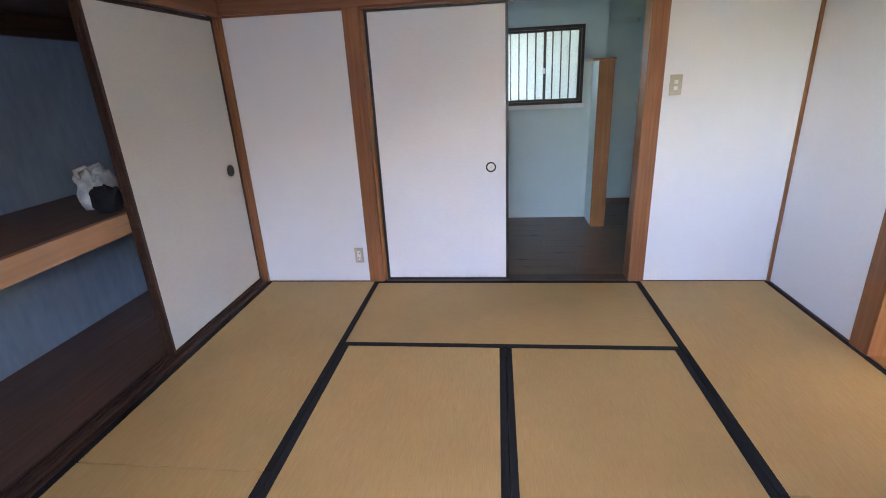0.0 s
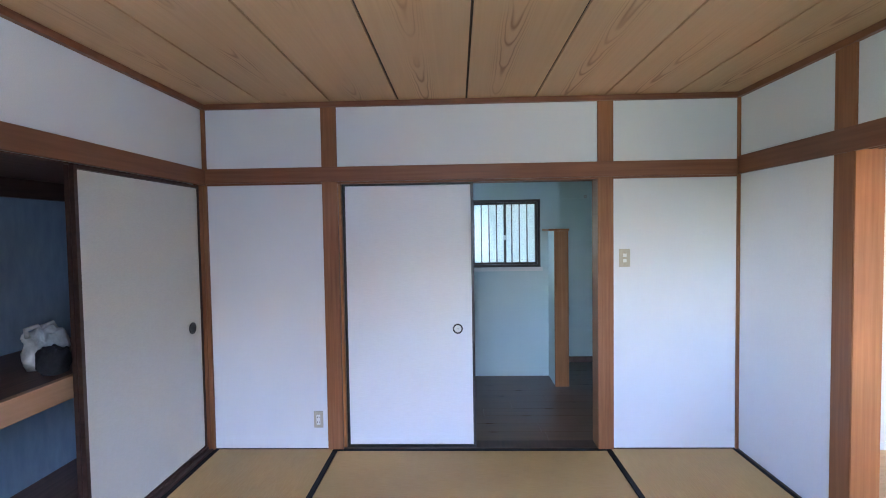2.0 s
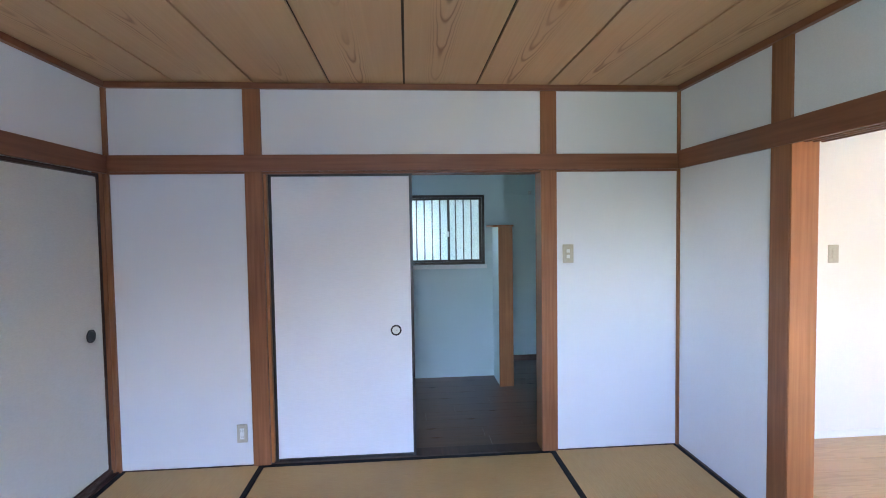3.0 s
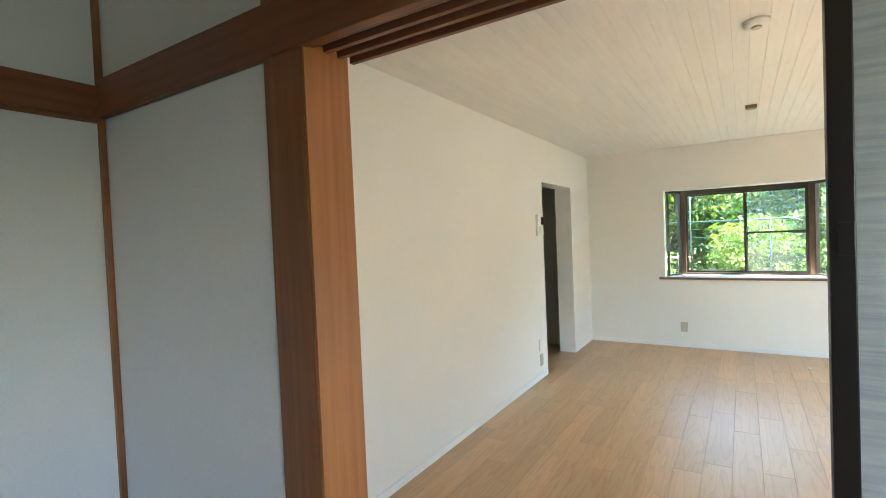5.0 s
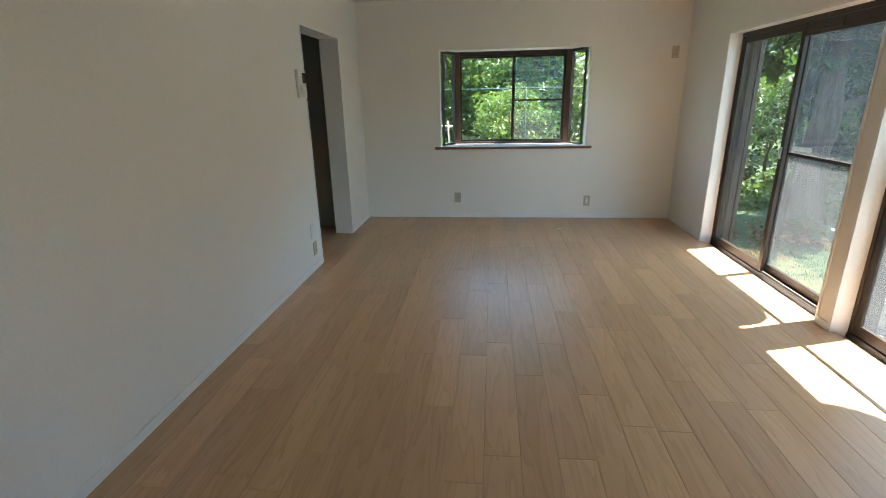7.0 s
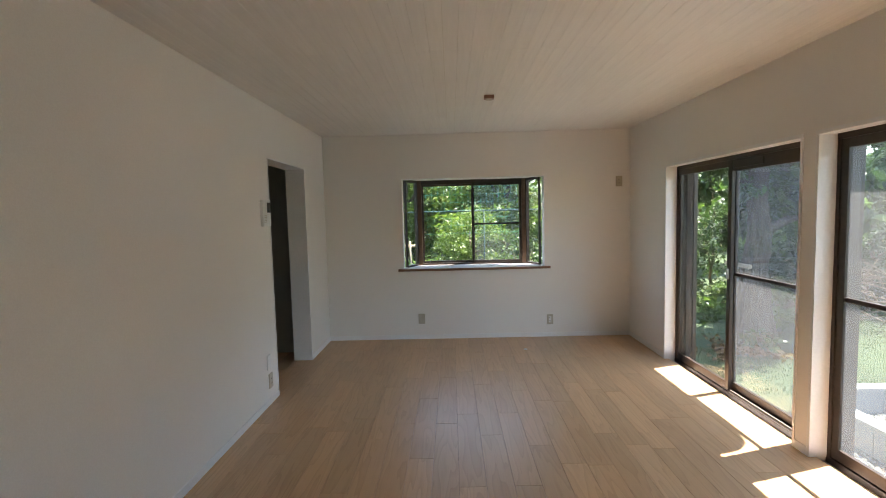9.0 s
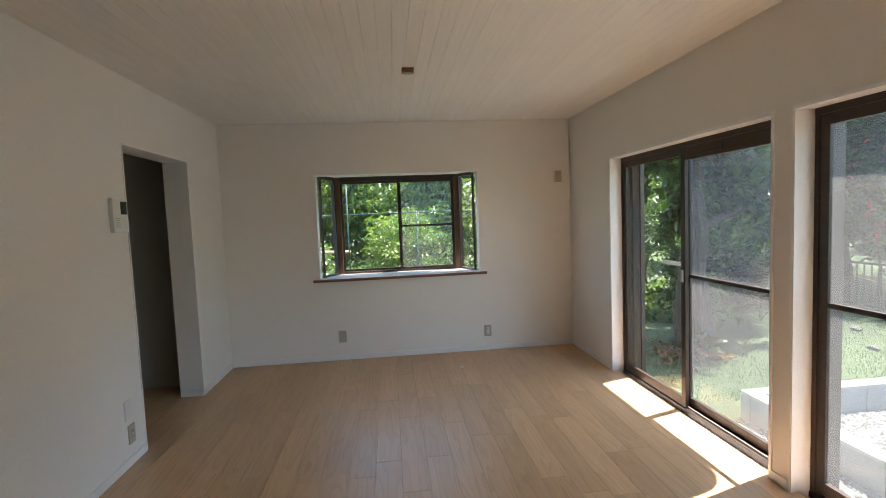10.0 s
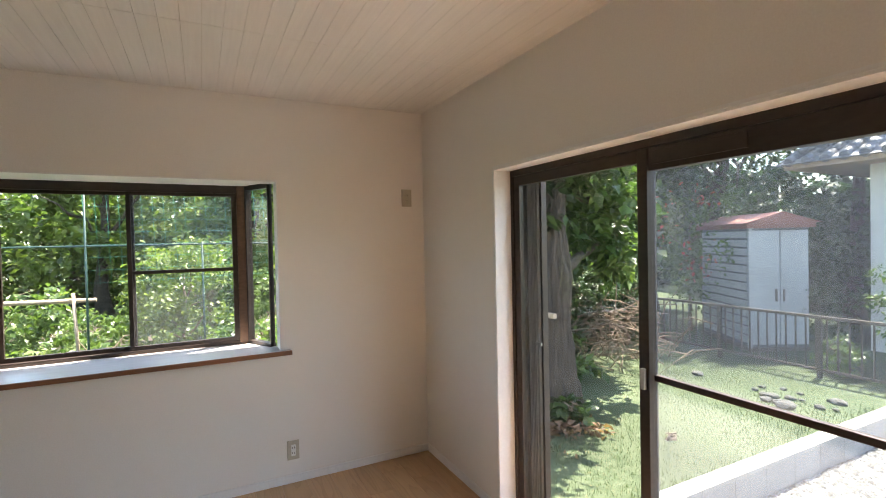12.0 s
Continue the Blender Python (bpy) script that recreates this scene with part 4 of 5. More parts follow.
# folded pleated insect screen at the east end
scr = thing("insect_screen", (7.98, SASH - 0.065, 0.01), "folded grey pleated insect screen at the door's side", "insect screen")
b = bmesh.new()
for k in range(5):
    xx = 8.030 - k * 0.013
    add_box(b, (xx, SASH - 0.085, 0.02), (xx - 0.006, SASH - 0.04, 1.775))
part("pleats", b, "grey_alu", scr)
part("pull_bar", boxes(((7.944, SASH - 0.085, 0.012), (7.962, SASH - 0.04, 1.78)), bevel=0.003), "grey_alu", scr, "silver pull bar")
part("guide_bar", boxes(((7.918, SASH - 0.08, 0.012), (7.934, SASH - 0.045, 1.78)), bevel=0.003), "bronze", scr)
part("grip", boxes(((7.92, SASH - 0.041, 0.90), (7.965, SASH - 0.033, 0.915)), bevel=0.002), "steel", scr)

# ---- bay window ----
XB = 9.33
w2 = thing("window_2", (9.15, -1.7, BZ0), "brown bay window with angled side panes", "window", kind="structure")
FY0, FY1 = -2.33, -1.07       # front corners
bm = bmesh.new()
prism(bm, [(LX1 - 0.035, BY1 + 0.05), (LX1 - 0.035, BY0 - 0.05), (LX1 + 0.0, BY0 - 0.05), (LX1 + 0.0, BY0 - 0.001), (LX1 + 0.12, BY0 - 0.001), (XB + 0.05, FY0), (XB + 0.05, FY1), (LX1 + 0.12, BY1 + 0.001), (LX1, BY1 + 0.001), (LX1, BY1 + 0.05)], "z", BZ0 - 0.019, BZ0)
part("window_sill", bm, "sill", w2, "pale polished sill board")
part("sill_nosing", boxes(((LX1 - 0.047, BY0 - 0.055, BZ0 - 0.026), (LX1 - 0.0352, BY1 + 0.055, BZ0 + 0.001)), bevel=0.003), "nose", w2, "reddish brown wooden nosing")
bm = bmesh.new()
prism(bm, [(LX1 + 0.121, BY0), (XB + 0.06, FY0 - 0.02), (XB + 0.06, FY1 + 0.02), (LX1 + 0.121, BY1)], "z", BZ1 - 0.002, BZ1 + 0.06)
part("bay_head", bm, "white", w2)
bm = bmesh.new()
prism(bm, [(LX1 + 0.121, BY0), (XB + 0.06, FY0 - 0.02), (XB + 0.06, FY1 + 0.02), (LX1 + 0.121, BY1)], "z", BZ0 - 0.10, BZ0 - 0.02)
part("bay_base", bm, "white", w2)
part("bay_reveal", boxes(((LX1 - 0.003, BY0, BZ0), (LX1 + 0.125, BY0 + 0.008, BZ1)), ((LX1 - 0.003, BY1 - 0.008, BZ0), (LX1 + 0.125, BY1, BZ1)), ((LX1 - 0.003, BY0, BZ1 - 0.008), (LX1 + 0.125, BY1, BZ1)),), "white", w2)


def slanted(p, q, z0, z1, t):
    """An upright slab of thickness t from p to q in plan."""
    p, q = Vector((*p, 0)), Vector((*q, 0))
    n = (q - p).normalized().cross(Vector((0, 0, 1))) * t / 2
    return prism(bmesh.new(), [((p + n).x, (p + n).y), ((q + n).x, (q + n).y), ((q - n).x, (q - n).y), ((p - n).x, (p - n).y)], "z", z0, z1)


zt, zb = BZ1 - 0.002, BZ0 + 0.001
part("front_frame", boxes(((XB - 0.03, FY0, zt - 0.05), (XB + 0.03, FY1, zt)), ((XB - 0.03, FY0, zb), (XB + 0.03, FY1, zb + 0.022)), bevel=0.002), "bronze", w2)
for yy in (FY0, FY1):
    part("corner_post", boxes(((XB - 0.035, yy - 0.032, zb), (XB + 0.03, yy + 0.032, zt)), bevel=0.004), "brown_frame", w2)
for a, c, xx, rail in ((-1.735, FY1 - 0.032, XB + 0.004, False), (FY0 + 0.032, -1.70, XB - 0.022, True)):
    for lo, hi in (((xx, a, zb + 0.022), (xx + 0.02, a + 0.03, zt - 0.05)), ((xx, c - 0.022, zb + 0.022), (xx + 0.02, c, zt - 0.05)),
                   ((xx, a + 0.03, zb + 0.022), (xx + 0.02, c - 0.022, zb + 0.046)), ((xx, a + 0.03, zt - 0.07), (xx + 0.02, c - 0.022, zt - 0.05))):
        part("sash_bar", boxes((lo, hi)), "bronze", w2)
    pane = part("pane", boxes(((xx + 0.008, a + 0.03, zb + 0.046), (xx + 0.012, c - 0.022, zt - 0.07))), "glass_bay" if rail else "glass", w2)
    pane.visible_shadow = False
    if rail:
        part("middle_rail", boxes(((xx - 0.002, a + 0.03, 1.29), (xx + 0.022, c - 0.022, 1.31))), "bronze", w2)
for (p, q) in (((LX1 + 0.13, BY1 - 0.03), (XB - 0.02, FY1 + 0.03)), ((LX1 + 0.13, BY0 + 0.03), (XB - 0.02, FY0 - 0.03))):
    part("side_frame", slanted(p, q, zt - 0.03, zt, 0.04), "bronze", w2)
    part("side_frame", slanted(p, q, zb, zb + 0.02, 0.04), "bronze", w2)
    pv, qv = Vector(p), Vector(q)
    part("side_stile", slanted(pv, pv.lerp(qv, 0.03), zb + 0.02, zt - 0.03, 0.03), "bronze", w2)
    part("side_stile", slanted(pv.lerp(qv, 0.92), qv, zb + 0.02, zt - 0.03, 0.04), "bronze", w2)
    pane = part("side_pane", slanted(pv.lerp(qv, 0.03), pv.lerp(qv, 0.92), zb + 0.02, zt - 0.03, 0.004), "glass", w2)
    pane.visible_shadow = False

# ---- ceiling fittings ----
rose = thing("ceiling_socket", (7.28, -1.77, 2.322), "small beige ceiling lamp socket with a dark slot", "ceiling socket")
part("body", boxes(((7.25, -1.80, 2.296), (7.31, -1.725, 2.322)), bevel=0.004), "nose", rose)
part("cap", boxes(((7.262, -1.788, 2.286), (7.298, -1.742, 2.296)), bevel=0.003), "plate", rose)
rose = thing("ceiling_rose", (5.46, -1.76, 2.322), "round white ceiling lamp rose", "ceiling rose")
b = bmesh.new()
tube(b, [(5.46, -1.76, 2.322), (5.46, -1.76, 2.300), (5.46, -1.76, 2.296)], [0.055, 0.052, 0.03], 28)
part("disc", b, "plastic", rose)
b = bmesh.new()
tube(b, [(5.46, -1.76, 2.297), (5.46, -1.76, 2.288)], [0.022, 0.02], 20)
part("core", b, "plate", rose)

# scrap left on the floor
sc = bmesh.new()
prism(sc, [(8.432, -2.212), (8.462, -2.216), (8.470, -2.184), (8.452, -2.176), (8.436, -2.186)], "z", 0.0005, 0.004)
for v_ in sc.verts:
    v_.co.z += 0.006 * max(0, v_.co.x - 8.45) / 0.02
single("paper_scrap", sc, "plastic", "small pale curled scrap of paper on the oak floor", "scrap")

# ---- outdoors: ground ----
def ground_z(x, y):
    return GROUND + 0.05 * noise.noise(Vector((x * 0.25, y * 0.25, 0)))


bm = bmesh.new()
edges_ = [-400, -120, -50, -25] + [-16 + k * 0.5 for k in range(77)] + [30, 50, 120, 400]
grid = [[bm.verts.new((x, y, GROUND - 0.02 + (0.04 * noise.noise(Vector((x * 0.5, y * 0.5, 0))) if abs(x) < 40 and abs(y) < 40 else 0) - (0.32 if 1 < x < 8.2 and y > -9 else 0))) for y in edges_] for x in edges_]
for i in range(len(edges_) - 1):
    for j in range(len(edges_) - 1):
        f = bm.faces.new((grid[i][j], grid[i + 1][j], grid[i + 1][j + 1], grid[i][j + 1]))
        f.smooth = True
setting("ground", bm, "grass", "patchy sunlit lawn", "lawn")
setting("gravel_path", boxes(((2.0, -8.6, GROUND - 0.4), (8.145, LY0 - 0.17, GROUND - 0.17))), "gravel", "grey gravel along the house", "gravel")

# overhanging balcony slab above the east garden door, with a rounded corner
bm = bmesh.new()
EX, EY, ER = 6.56, -4.17, 0.24
arc = [(EX + ER - ER * math.sin(a), EY + ER - ER * math.cos(a)) for a in (k * math.pi / 12 for k in range(7))]
prism(bm, [(LX1 + 0.3, LY0 - 0.165), (LX1 + 0.3, EY)] + arc + [(EX, LY0 - 0.165)], "z", 2.34, 2.46)
setting("balcony_slab", bm, "stucco", "pale slab overhanging the garden door", "canopy")
bm = bmesh.new()
WX, WR = 5.80, 0.30
arc = [(WX - WR + WR * math.sin(a), EY + WR - WR * math.cos(a)) for a in (k * math.pi / 12 for k in range(7))]
prism(bm, [(4.215, LY0 - 0.165), (4.215, EY)] + arc + [(WX, LY0 - 0.165)], "z", 2.34, 2.455)
setting("balcony_slab", bm, "stucco", "pale slab overhanging the west garden door", "canopy")
# unseen overhangs added: south shades the tatami window, north the wall behind
setting("roof", boxes(((-1.2, -3.72, 2.46), (LX1 + 0.4, 3.8, 2.6)), ((-1.2, -4.75, 2.46), (4.2, -3.72, 2.56))), "stucco", "flat roof slab over the rooms, extended unseen to block sun", "roof")


# ---- plants ----
def leaf_mesh(name, blobs, size, material, seed, droop=0.3, spread=0.55):
    """Many small folded leaves scattered in clumps; blobs are (centre, radii, count)."""
    rng = np.random.default_rng(seed)
    centres = []
    for c, r, n in blobs:
        k = max(6, n // 45)
        d = rng.normal(size=(k, 3))
        d /= np.linalg.norm(d, axis=1)[:, None]
        clump = np.array(c) + d * np.array(r) * rng.uniform(0.35, 1.0, (k, 1)) ** 0.5
        pick = rng.integers(0, k, n)
        centres.append(clump[pick] + rng.normal(size=(n, 3)) * np.array(r) * spread * 0.28)
    p = np.concatenate(centres)
    n = len(p)
    up = rng.normal(size=(n, 3)) * 0.7 + np.array((0, 0, 1.0))
    up /= np.linalg.norm(up, axis=1)[:, None]
    ax = rng.normal(size=(n, 3)) + np.array((0, 0, -droop * 2))
    ax -= up * (ax * up).sum(1)[:, None]
    ax /= np.linalg.norm(ax, axis=1)[:, None] + 1e-9
    sd = np.cross(up, ax)
    ln = size * rng.uniform(0.6, 1.35, (n, 1))
    wd = ln * 0.27
    v = np.stack([p, p + ax * ln * 0.45 - sd * wd + up * ln * 0.08, p + ax * ln * 0.5, p + ax * ln * 0.45 + sd * wd + up * ln * 0.08,
                  p + ax * ln - up * ln * 0.12], axis=1).reshape(-1, 3)
    tri = np.array(((0, 2, 1), (0, 3, 2), (1, 2, 4), (2, 3, 4)))
    f = (np.arange(n)[:, None, None] * 5 + tri[None]).reshape(-1)
    me = bpy.data.meshes.new(name)
    me.vertices.add(len(v))
    me.vertices.foreach_set("co", v.astype(np.float32).ravel())
    me.loops.add(len(f))
    me.loops.foreach_set("vertex_index", f.astype(np.int32))
    me.polygons.add(len(f) // 3)
    me.polygons.foreach_set("loop_start", np.arange(0, len(f), 3, dtype=np.int32))
    me.update(calc_edges=True)
    me.validate()
    me.materials.append(M[material])
    return me


def leaves(name, parent, blobs, size, material, seed, droop=0.3, label=""):
    base = ROOT[parent.name]
    ob = new(name, leaf_mesh(name, [(tuple(Vector(c) - base), r, n) for c, r, n in blobs], size, material, seed, droop))
    ob.parent = parent
    return tagged(ob, label)


def branches(parent, root, tips, r0, wobble, seed, name="trunk", material="bark", sides=12):
    """A tapered trunk from root to the first tip, and limbs that leave it towards the others."""
    rnd = random.Random(seed)
    bm = bmesh.new()
    root, top = Vector(root), Vector(tips[0])
    spine = []
    for k in range(9):
        f = k / 8
        spine.append(root.lerp(top, f) + Vector((rnd.uniform(-1, 1), rnd.uniform(-1, 1), 0)) * wobble * (1 if k else 0))
    radii = [r0 * (1.45 if k == 0 else 1.12 if k == 1 else 1 - 0.08 * k) for k in range(9)]
    if sides < 20:
        tube(bm, spine, radii, sides)
    else:
        # deep ridged bark on a trunk seen close
        fine, fine_r = [], []
        for k in range(8):
            for q in range(9):
                fine.append(spine[k].lerp(spine[k + 1], q / 9))
                fine_r.append(radii[k] + (radii[k + 1] - radii[k]) * q / 9)
        tube(bm, fine + [spine[8]], fine_r + [radii[8]], 72)
        for v in bm.verts:
            axis = root.lerp(top, min(1, max(0, (v.co.z - root.z) / (top.z - root.z))))
            out = Vector((v.co.x - axis.x, v.co.y - axis.y, 0))
            a = math.atan2(out.y, out.x)
            ridge = abs(noise.noise(Vector((math.cos(a) * 5.5, math.sin(a) * 5.5, v.co.z * 1.8)))) + 0.5 * abs(noise.noise(Vector((math.cos(a) * 11, math.sin(a) * 11, v.co.z * 5))))
            v.co -= out.normalized() * 0.062 * (0.5 - ridge)
    for tip in tips[1:]:
        s = spine[rnd.randint(3, 7)]
        tip = Vector(tip)
        pts = [s.lerp(tip, k / 5) + Vector((rnd.uniform(-1, 1), rnd.uniform(-1, 1), rnd.uniform(-0.3, 1))) * wobble * (0 if k in (0, 5) else 1) for k in range(6)]
        tube(bm, pts, [r0 * 0.42 * (1 - 0.16 * k) for k in range(6)], 7)
    return part(name, bm, material, parent)


G = GROUND
# tree close to the garden door
TX1, TY1 = 10.1, -5.6
t1 = thing("tree", (TX1, TY1, G), "garden tree with rough bark and large hanging leaves", "tree")
branches(t1, (TX1, TY1, G - 0.03), [(TX1 + x, TY1 + y, z) for x, y, z in ((0.15, -0.13, 3.6), (-0.15, -0.48, 2.7), (0.85, 0.4, 2.9), (-0.15, 0.6, 2.9), (0.95, -0.7, 2.5), (0.45, -1.2, 2.4), (0.5, -0.2, 1.5), (0.5, -1.35, 1.75), (0.8, -1.5, 1.4))], 0.19, 0.035, 5, sides=22)
leaves("crown", t1, [((TX1 + x, TY1 + y, z), r, n) for (x, y, z), r, n in (
    ((0.25, 0.0, 2.9), (1.1, 0.9, 0.9), 2600), ((0.45, -0.65, 2.2), (0.7, 0.6, 0.7), 1300), ((1.3, -1.3, 1.8), (0.9, 0.8, 0.8), 1500), ((0.75, 0.3, 1.95), (0.7, 0.4, 0.3), 400),
    ((1.3, -1.6, 1.0), (0.6, 0.5, 0.5), 420), ((0.25, -0.1, 1.75), (0.5, 0.4, 0.4), 420), ((0.75, -0.35, 1.2), (0.35, 0.35, 0.45), 330), ((0.2, -1.3, 1.6), (0.4, 0.4, 0.5), 260))], 0.17, "leaf_big", 11, droop=0.7)
# same tree's leaves in a lighter green, with sunlight in the colour
leaves("low_branch", t1, [((TX1 + 0.5, TY1 - 1.35, 1.65), (0.55, 0.5, 0.5), 620), ((TX1 + 0.75, TY1 - 1.6, 1.15), (0.4, 0.4, 0.35), 260), ((TX1 + 0.2, TY1 - 0.9, 2.0), (0.4, 0.4, 0.4), 260)], 0.15, "leaf_mid", 13, droop=0.7,
       label="hanging branch of large leaves, sunlight put into a lighter green")


def shrub(loc, radii, count, size, material, seed, label, category="bush", stems=6):
    ob = thing("shrub", (loc[0], loc[1], G), label, category)
    rnd = random.Random(seed)
    tips = [(loc[0], loc[1], G + radii[2] * 1.3)] + [(loc[0] + rnd.uniform(-0.7, 0.7) * radii[0], loc[1] + rnd.uniform(-0.7, 0.7) * radii[1], G + rnd.uniform(0.7, 1.7) * radii[2]) for _ in range(stems)]
    branches(ob, (loc[0], loc[1], G - 0.05), tips, 0.035, 0.06, seed, "stem", "twig", 7)
    blobs = [((loc[0] + rnd.uniform(-0.45, 0.45) * radii[0], loc[1] + rnd.uniform(-0.45, 0.45) * radii[1], G + radii[2] * rnd.uniform(0.45, 1.35)),
              (radii[0] * 0.6, radii[1] * 0.6, radii[2] * 0.5), count // 6) for _ in range(6)]
    leaves("foliage", ob, blobs, size, material, seed)
    return ob


# behind the lawn
fl = shrub((12.3, -10.9), (1.5, 1.3, 1.75), 5200, 0.09, "leaf_mid", 21, "tall sunlit bush with small red blossoms")
leaves("blossom", fl, [((11.9, -10.3, 1.6), (1.0, 0.5, 1.0), 110)], 0.09, "flower", 22, label="small red blossoms")
shrub((14.2, -9.4), (1.5, 1.3, 1.5), 4200, 0.09, "leaf_mid", 23, "sunlit green garden bush")
shrub((12.6, -8.2), (0.9, 0.8, 0.75), 3200, 0.07, "leaf_dark", 24, "low dark garden bush behind the tree")
shrub((13.6, -6.9), (1.1, 0.9, 1.3), 3600, 0.08, "leaf_mid", 25, "green garden bush beyond the tree")
shrub((10.55, -11.25), (0.8, 0.7, 1.35), 5000, 0.075, "leaf_dark", 26, "bush beside the shed, its shade in the dark leaf colour")
shrub((8.6, -9.9), (0.45, 0.4, 0.85), 1500, 0.07, "leaf_mid", 27, "slim light green bush behind the fence")
shrub((9.25, -9.65), (0.35, 0.26, 0.30), 800, 0.06, "leaf_mid", 28, "small pale bush behind the fence")
shrub((9.0, -6.0), (0.01, 0.01, 0.02), 12, 0.05, "leaf_mid", 29, "tiny weed on the lawn", stems=2)
shrub((9.75, -5.45), (0.2, 0.16, 0.13), 160, 0.13, "leaf_big", 30, "small broad-leaved plant at the tree's foot", "plant")

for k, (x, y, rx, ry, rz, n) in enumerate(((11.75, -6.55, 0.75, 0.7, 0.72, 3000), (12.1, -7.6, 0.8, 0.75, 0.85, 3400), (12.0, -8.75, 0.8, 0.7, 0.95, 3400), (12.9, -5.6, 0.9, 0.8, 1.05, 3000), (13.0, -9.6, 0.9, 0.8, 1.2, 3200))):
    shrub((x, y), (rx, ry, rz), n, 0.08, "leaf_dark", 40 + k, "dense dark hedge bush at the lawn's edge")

# dry leaves and shoots round the tree's foot
lt = leaf_mesh("leaf_litter", [((10.0, -5.25, G + 0.03), (0.75, 0.5, 0.03), 260), ((9.6, -4.9, G + 0.02), (0.5, 0.4, 0.02), 120)], 0.08, "litter", 47, droop=0.0)
tagged(new("leaf_litter", lt), "dry brown leaves fallen round the tree", "leaf litter", kind="stuff")

# pile of cut twigs under the tree
tw = thing("twig_pile", (11.35, -7.6, G), "heap of dry cut twigs on the lawn's edge", "twig pile")
bm = bmesh.new()
rnd = random.Random(8)
for k in range(190):
    c = Vector((11.35 + rnd.gauss(0, 0.5), -7.6 + rnd.gauss(0, 0.38), G + rnd.uniform(0.02, 0.85)))
    d = Vector((rnd.gauss(0, 1), rnd.gauss(0, 1), rnd.gauss(0, 0.55))).normalized() * rnd.uniform(0.2, 0.5)
    tube(bm, [c - d, c + Vector((rnd.gauss(0, 0.05), rnd.gauss(0, 0.05), 0.05)), c + d], [0.008, 0.007, 0.003], 5)
for v in bm.verts:
    v.co.z = max(v.co.z, G + 0.0)
part("twigs", bm, "twig", tw)

# far trees: tall rows that close the view
def tall_tree(loc, h, r, count, size, material, seed, label):
    ob = thing("tree", (loc[0], loc[1], G), label, "tree", "trees beyond the garden")
    rnd = random.Random(seed)
    tips = [(loc[0], loc[1], G + h * 0.9)] + [(loc[0] + rnd.uniform(-r, r) * 0.8, loc[1] + rnd.uniform(-r, r) * 0.8, G + h * rnd.uniform(0.45, 0.9)) for _ in range(8)]
    branches(ob, (loc[0], loc[1], G - 0.05), tips, 0.05 + h * 0.018, 0.14, seed, sides=9)
    blobs = []
    for k in range(11):
        a, zz = rnd.uniform(0, 6.28), rnd.uniform(0.22, 0.95)
        rr = r * rnd.uniform(0.2, 0.75) * (1.15 - 0.5 * zz)
        blobs.append(((loc[0] + rr * math.cos(a), loc[1] + rr * math.sin(a), G + h * zz), (r * 0.45, r * 0.45, h * 0.14), count // 11))
    leaves("crown", ob, blobs, size, material, seed)


far = [(12.3, -11.9, 6.0, 2.7, "leaf_dark"), (10.9, -14.2, 6.0, 2.2, "leaf_dark"), (14.3, -12.2, 5.6, 2.2, "leaf_mid"), (15.4, -13.4, 5.2, 2.2, "leaf_dark"), (18.0, -11.0, 5.5, 2.4, "leaf_mid"), (7.4, -22.0, 6.2, 2.6, "leaf_dark"),
       (18.5, -6.8, 5.2, 2.3, "leaf_mid"), (21.0, -3.4, 6.0, 2.5, "leaf_yellow"), (22.5, 0.4, 6.4, 2.6, "leaf_yellow"), (21.0, 3.8, 6.0, 2.5, "leaf_yellow"), (20.5, 7.2, 6.4, 2.7, "leaf_yellow"),
       (26.0, -8.5, 7.5, 3.0, "leaf_dark"), (28.0, 2.2, 8.0, 3.2, "leaf_yellow"), (27.5, 8.5, 8.0, 3.2, "leaf_mid"), (27.0, -3.0, 7.6, 3.0, "leaf_mid")]
for k, (x, y, h, r, m) in enumerate(far):
    tall_tree((x, y), h, r, 6500, 0.17 if x < 17 else 0.24, m, 60 + k, "leafy green tree beyond the garden")
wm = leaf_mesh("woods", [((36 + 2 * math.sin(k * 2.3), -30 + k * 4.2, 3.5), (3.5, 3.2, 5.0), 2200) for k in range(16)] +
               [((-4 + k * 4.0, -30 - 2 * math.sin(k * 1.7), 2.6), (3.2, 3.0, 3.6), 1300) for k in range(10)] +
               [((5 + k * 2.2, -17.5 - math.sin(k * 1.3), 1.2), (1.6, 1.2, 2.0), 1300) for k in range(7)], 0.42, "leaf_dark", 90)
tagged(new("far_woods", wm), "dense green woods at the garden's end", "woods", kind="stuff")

em = leaf_mesh("thicket", [((24.5 + 1.5 * math.sin(k * 1.9), -14 + k * 2.0, 1.2 + 0.6 * math.sin(k * 2.7)), (1.7, 1.6, 2.4), 1700) for k in range(15)], 0.3, "leaf_mid", 91)
tagged(new("thicket", em), "sunlit thicket beyond the east garden", "woods", kind="stuff")

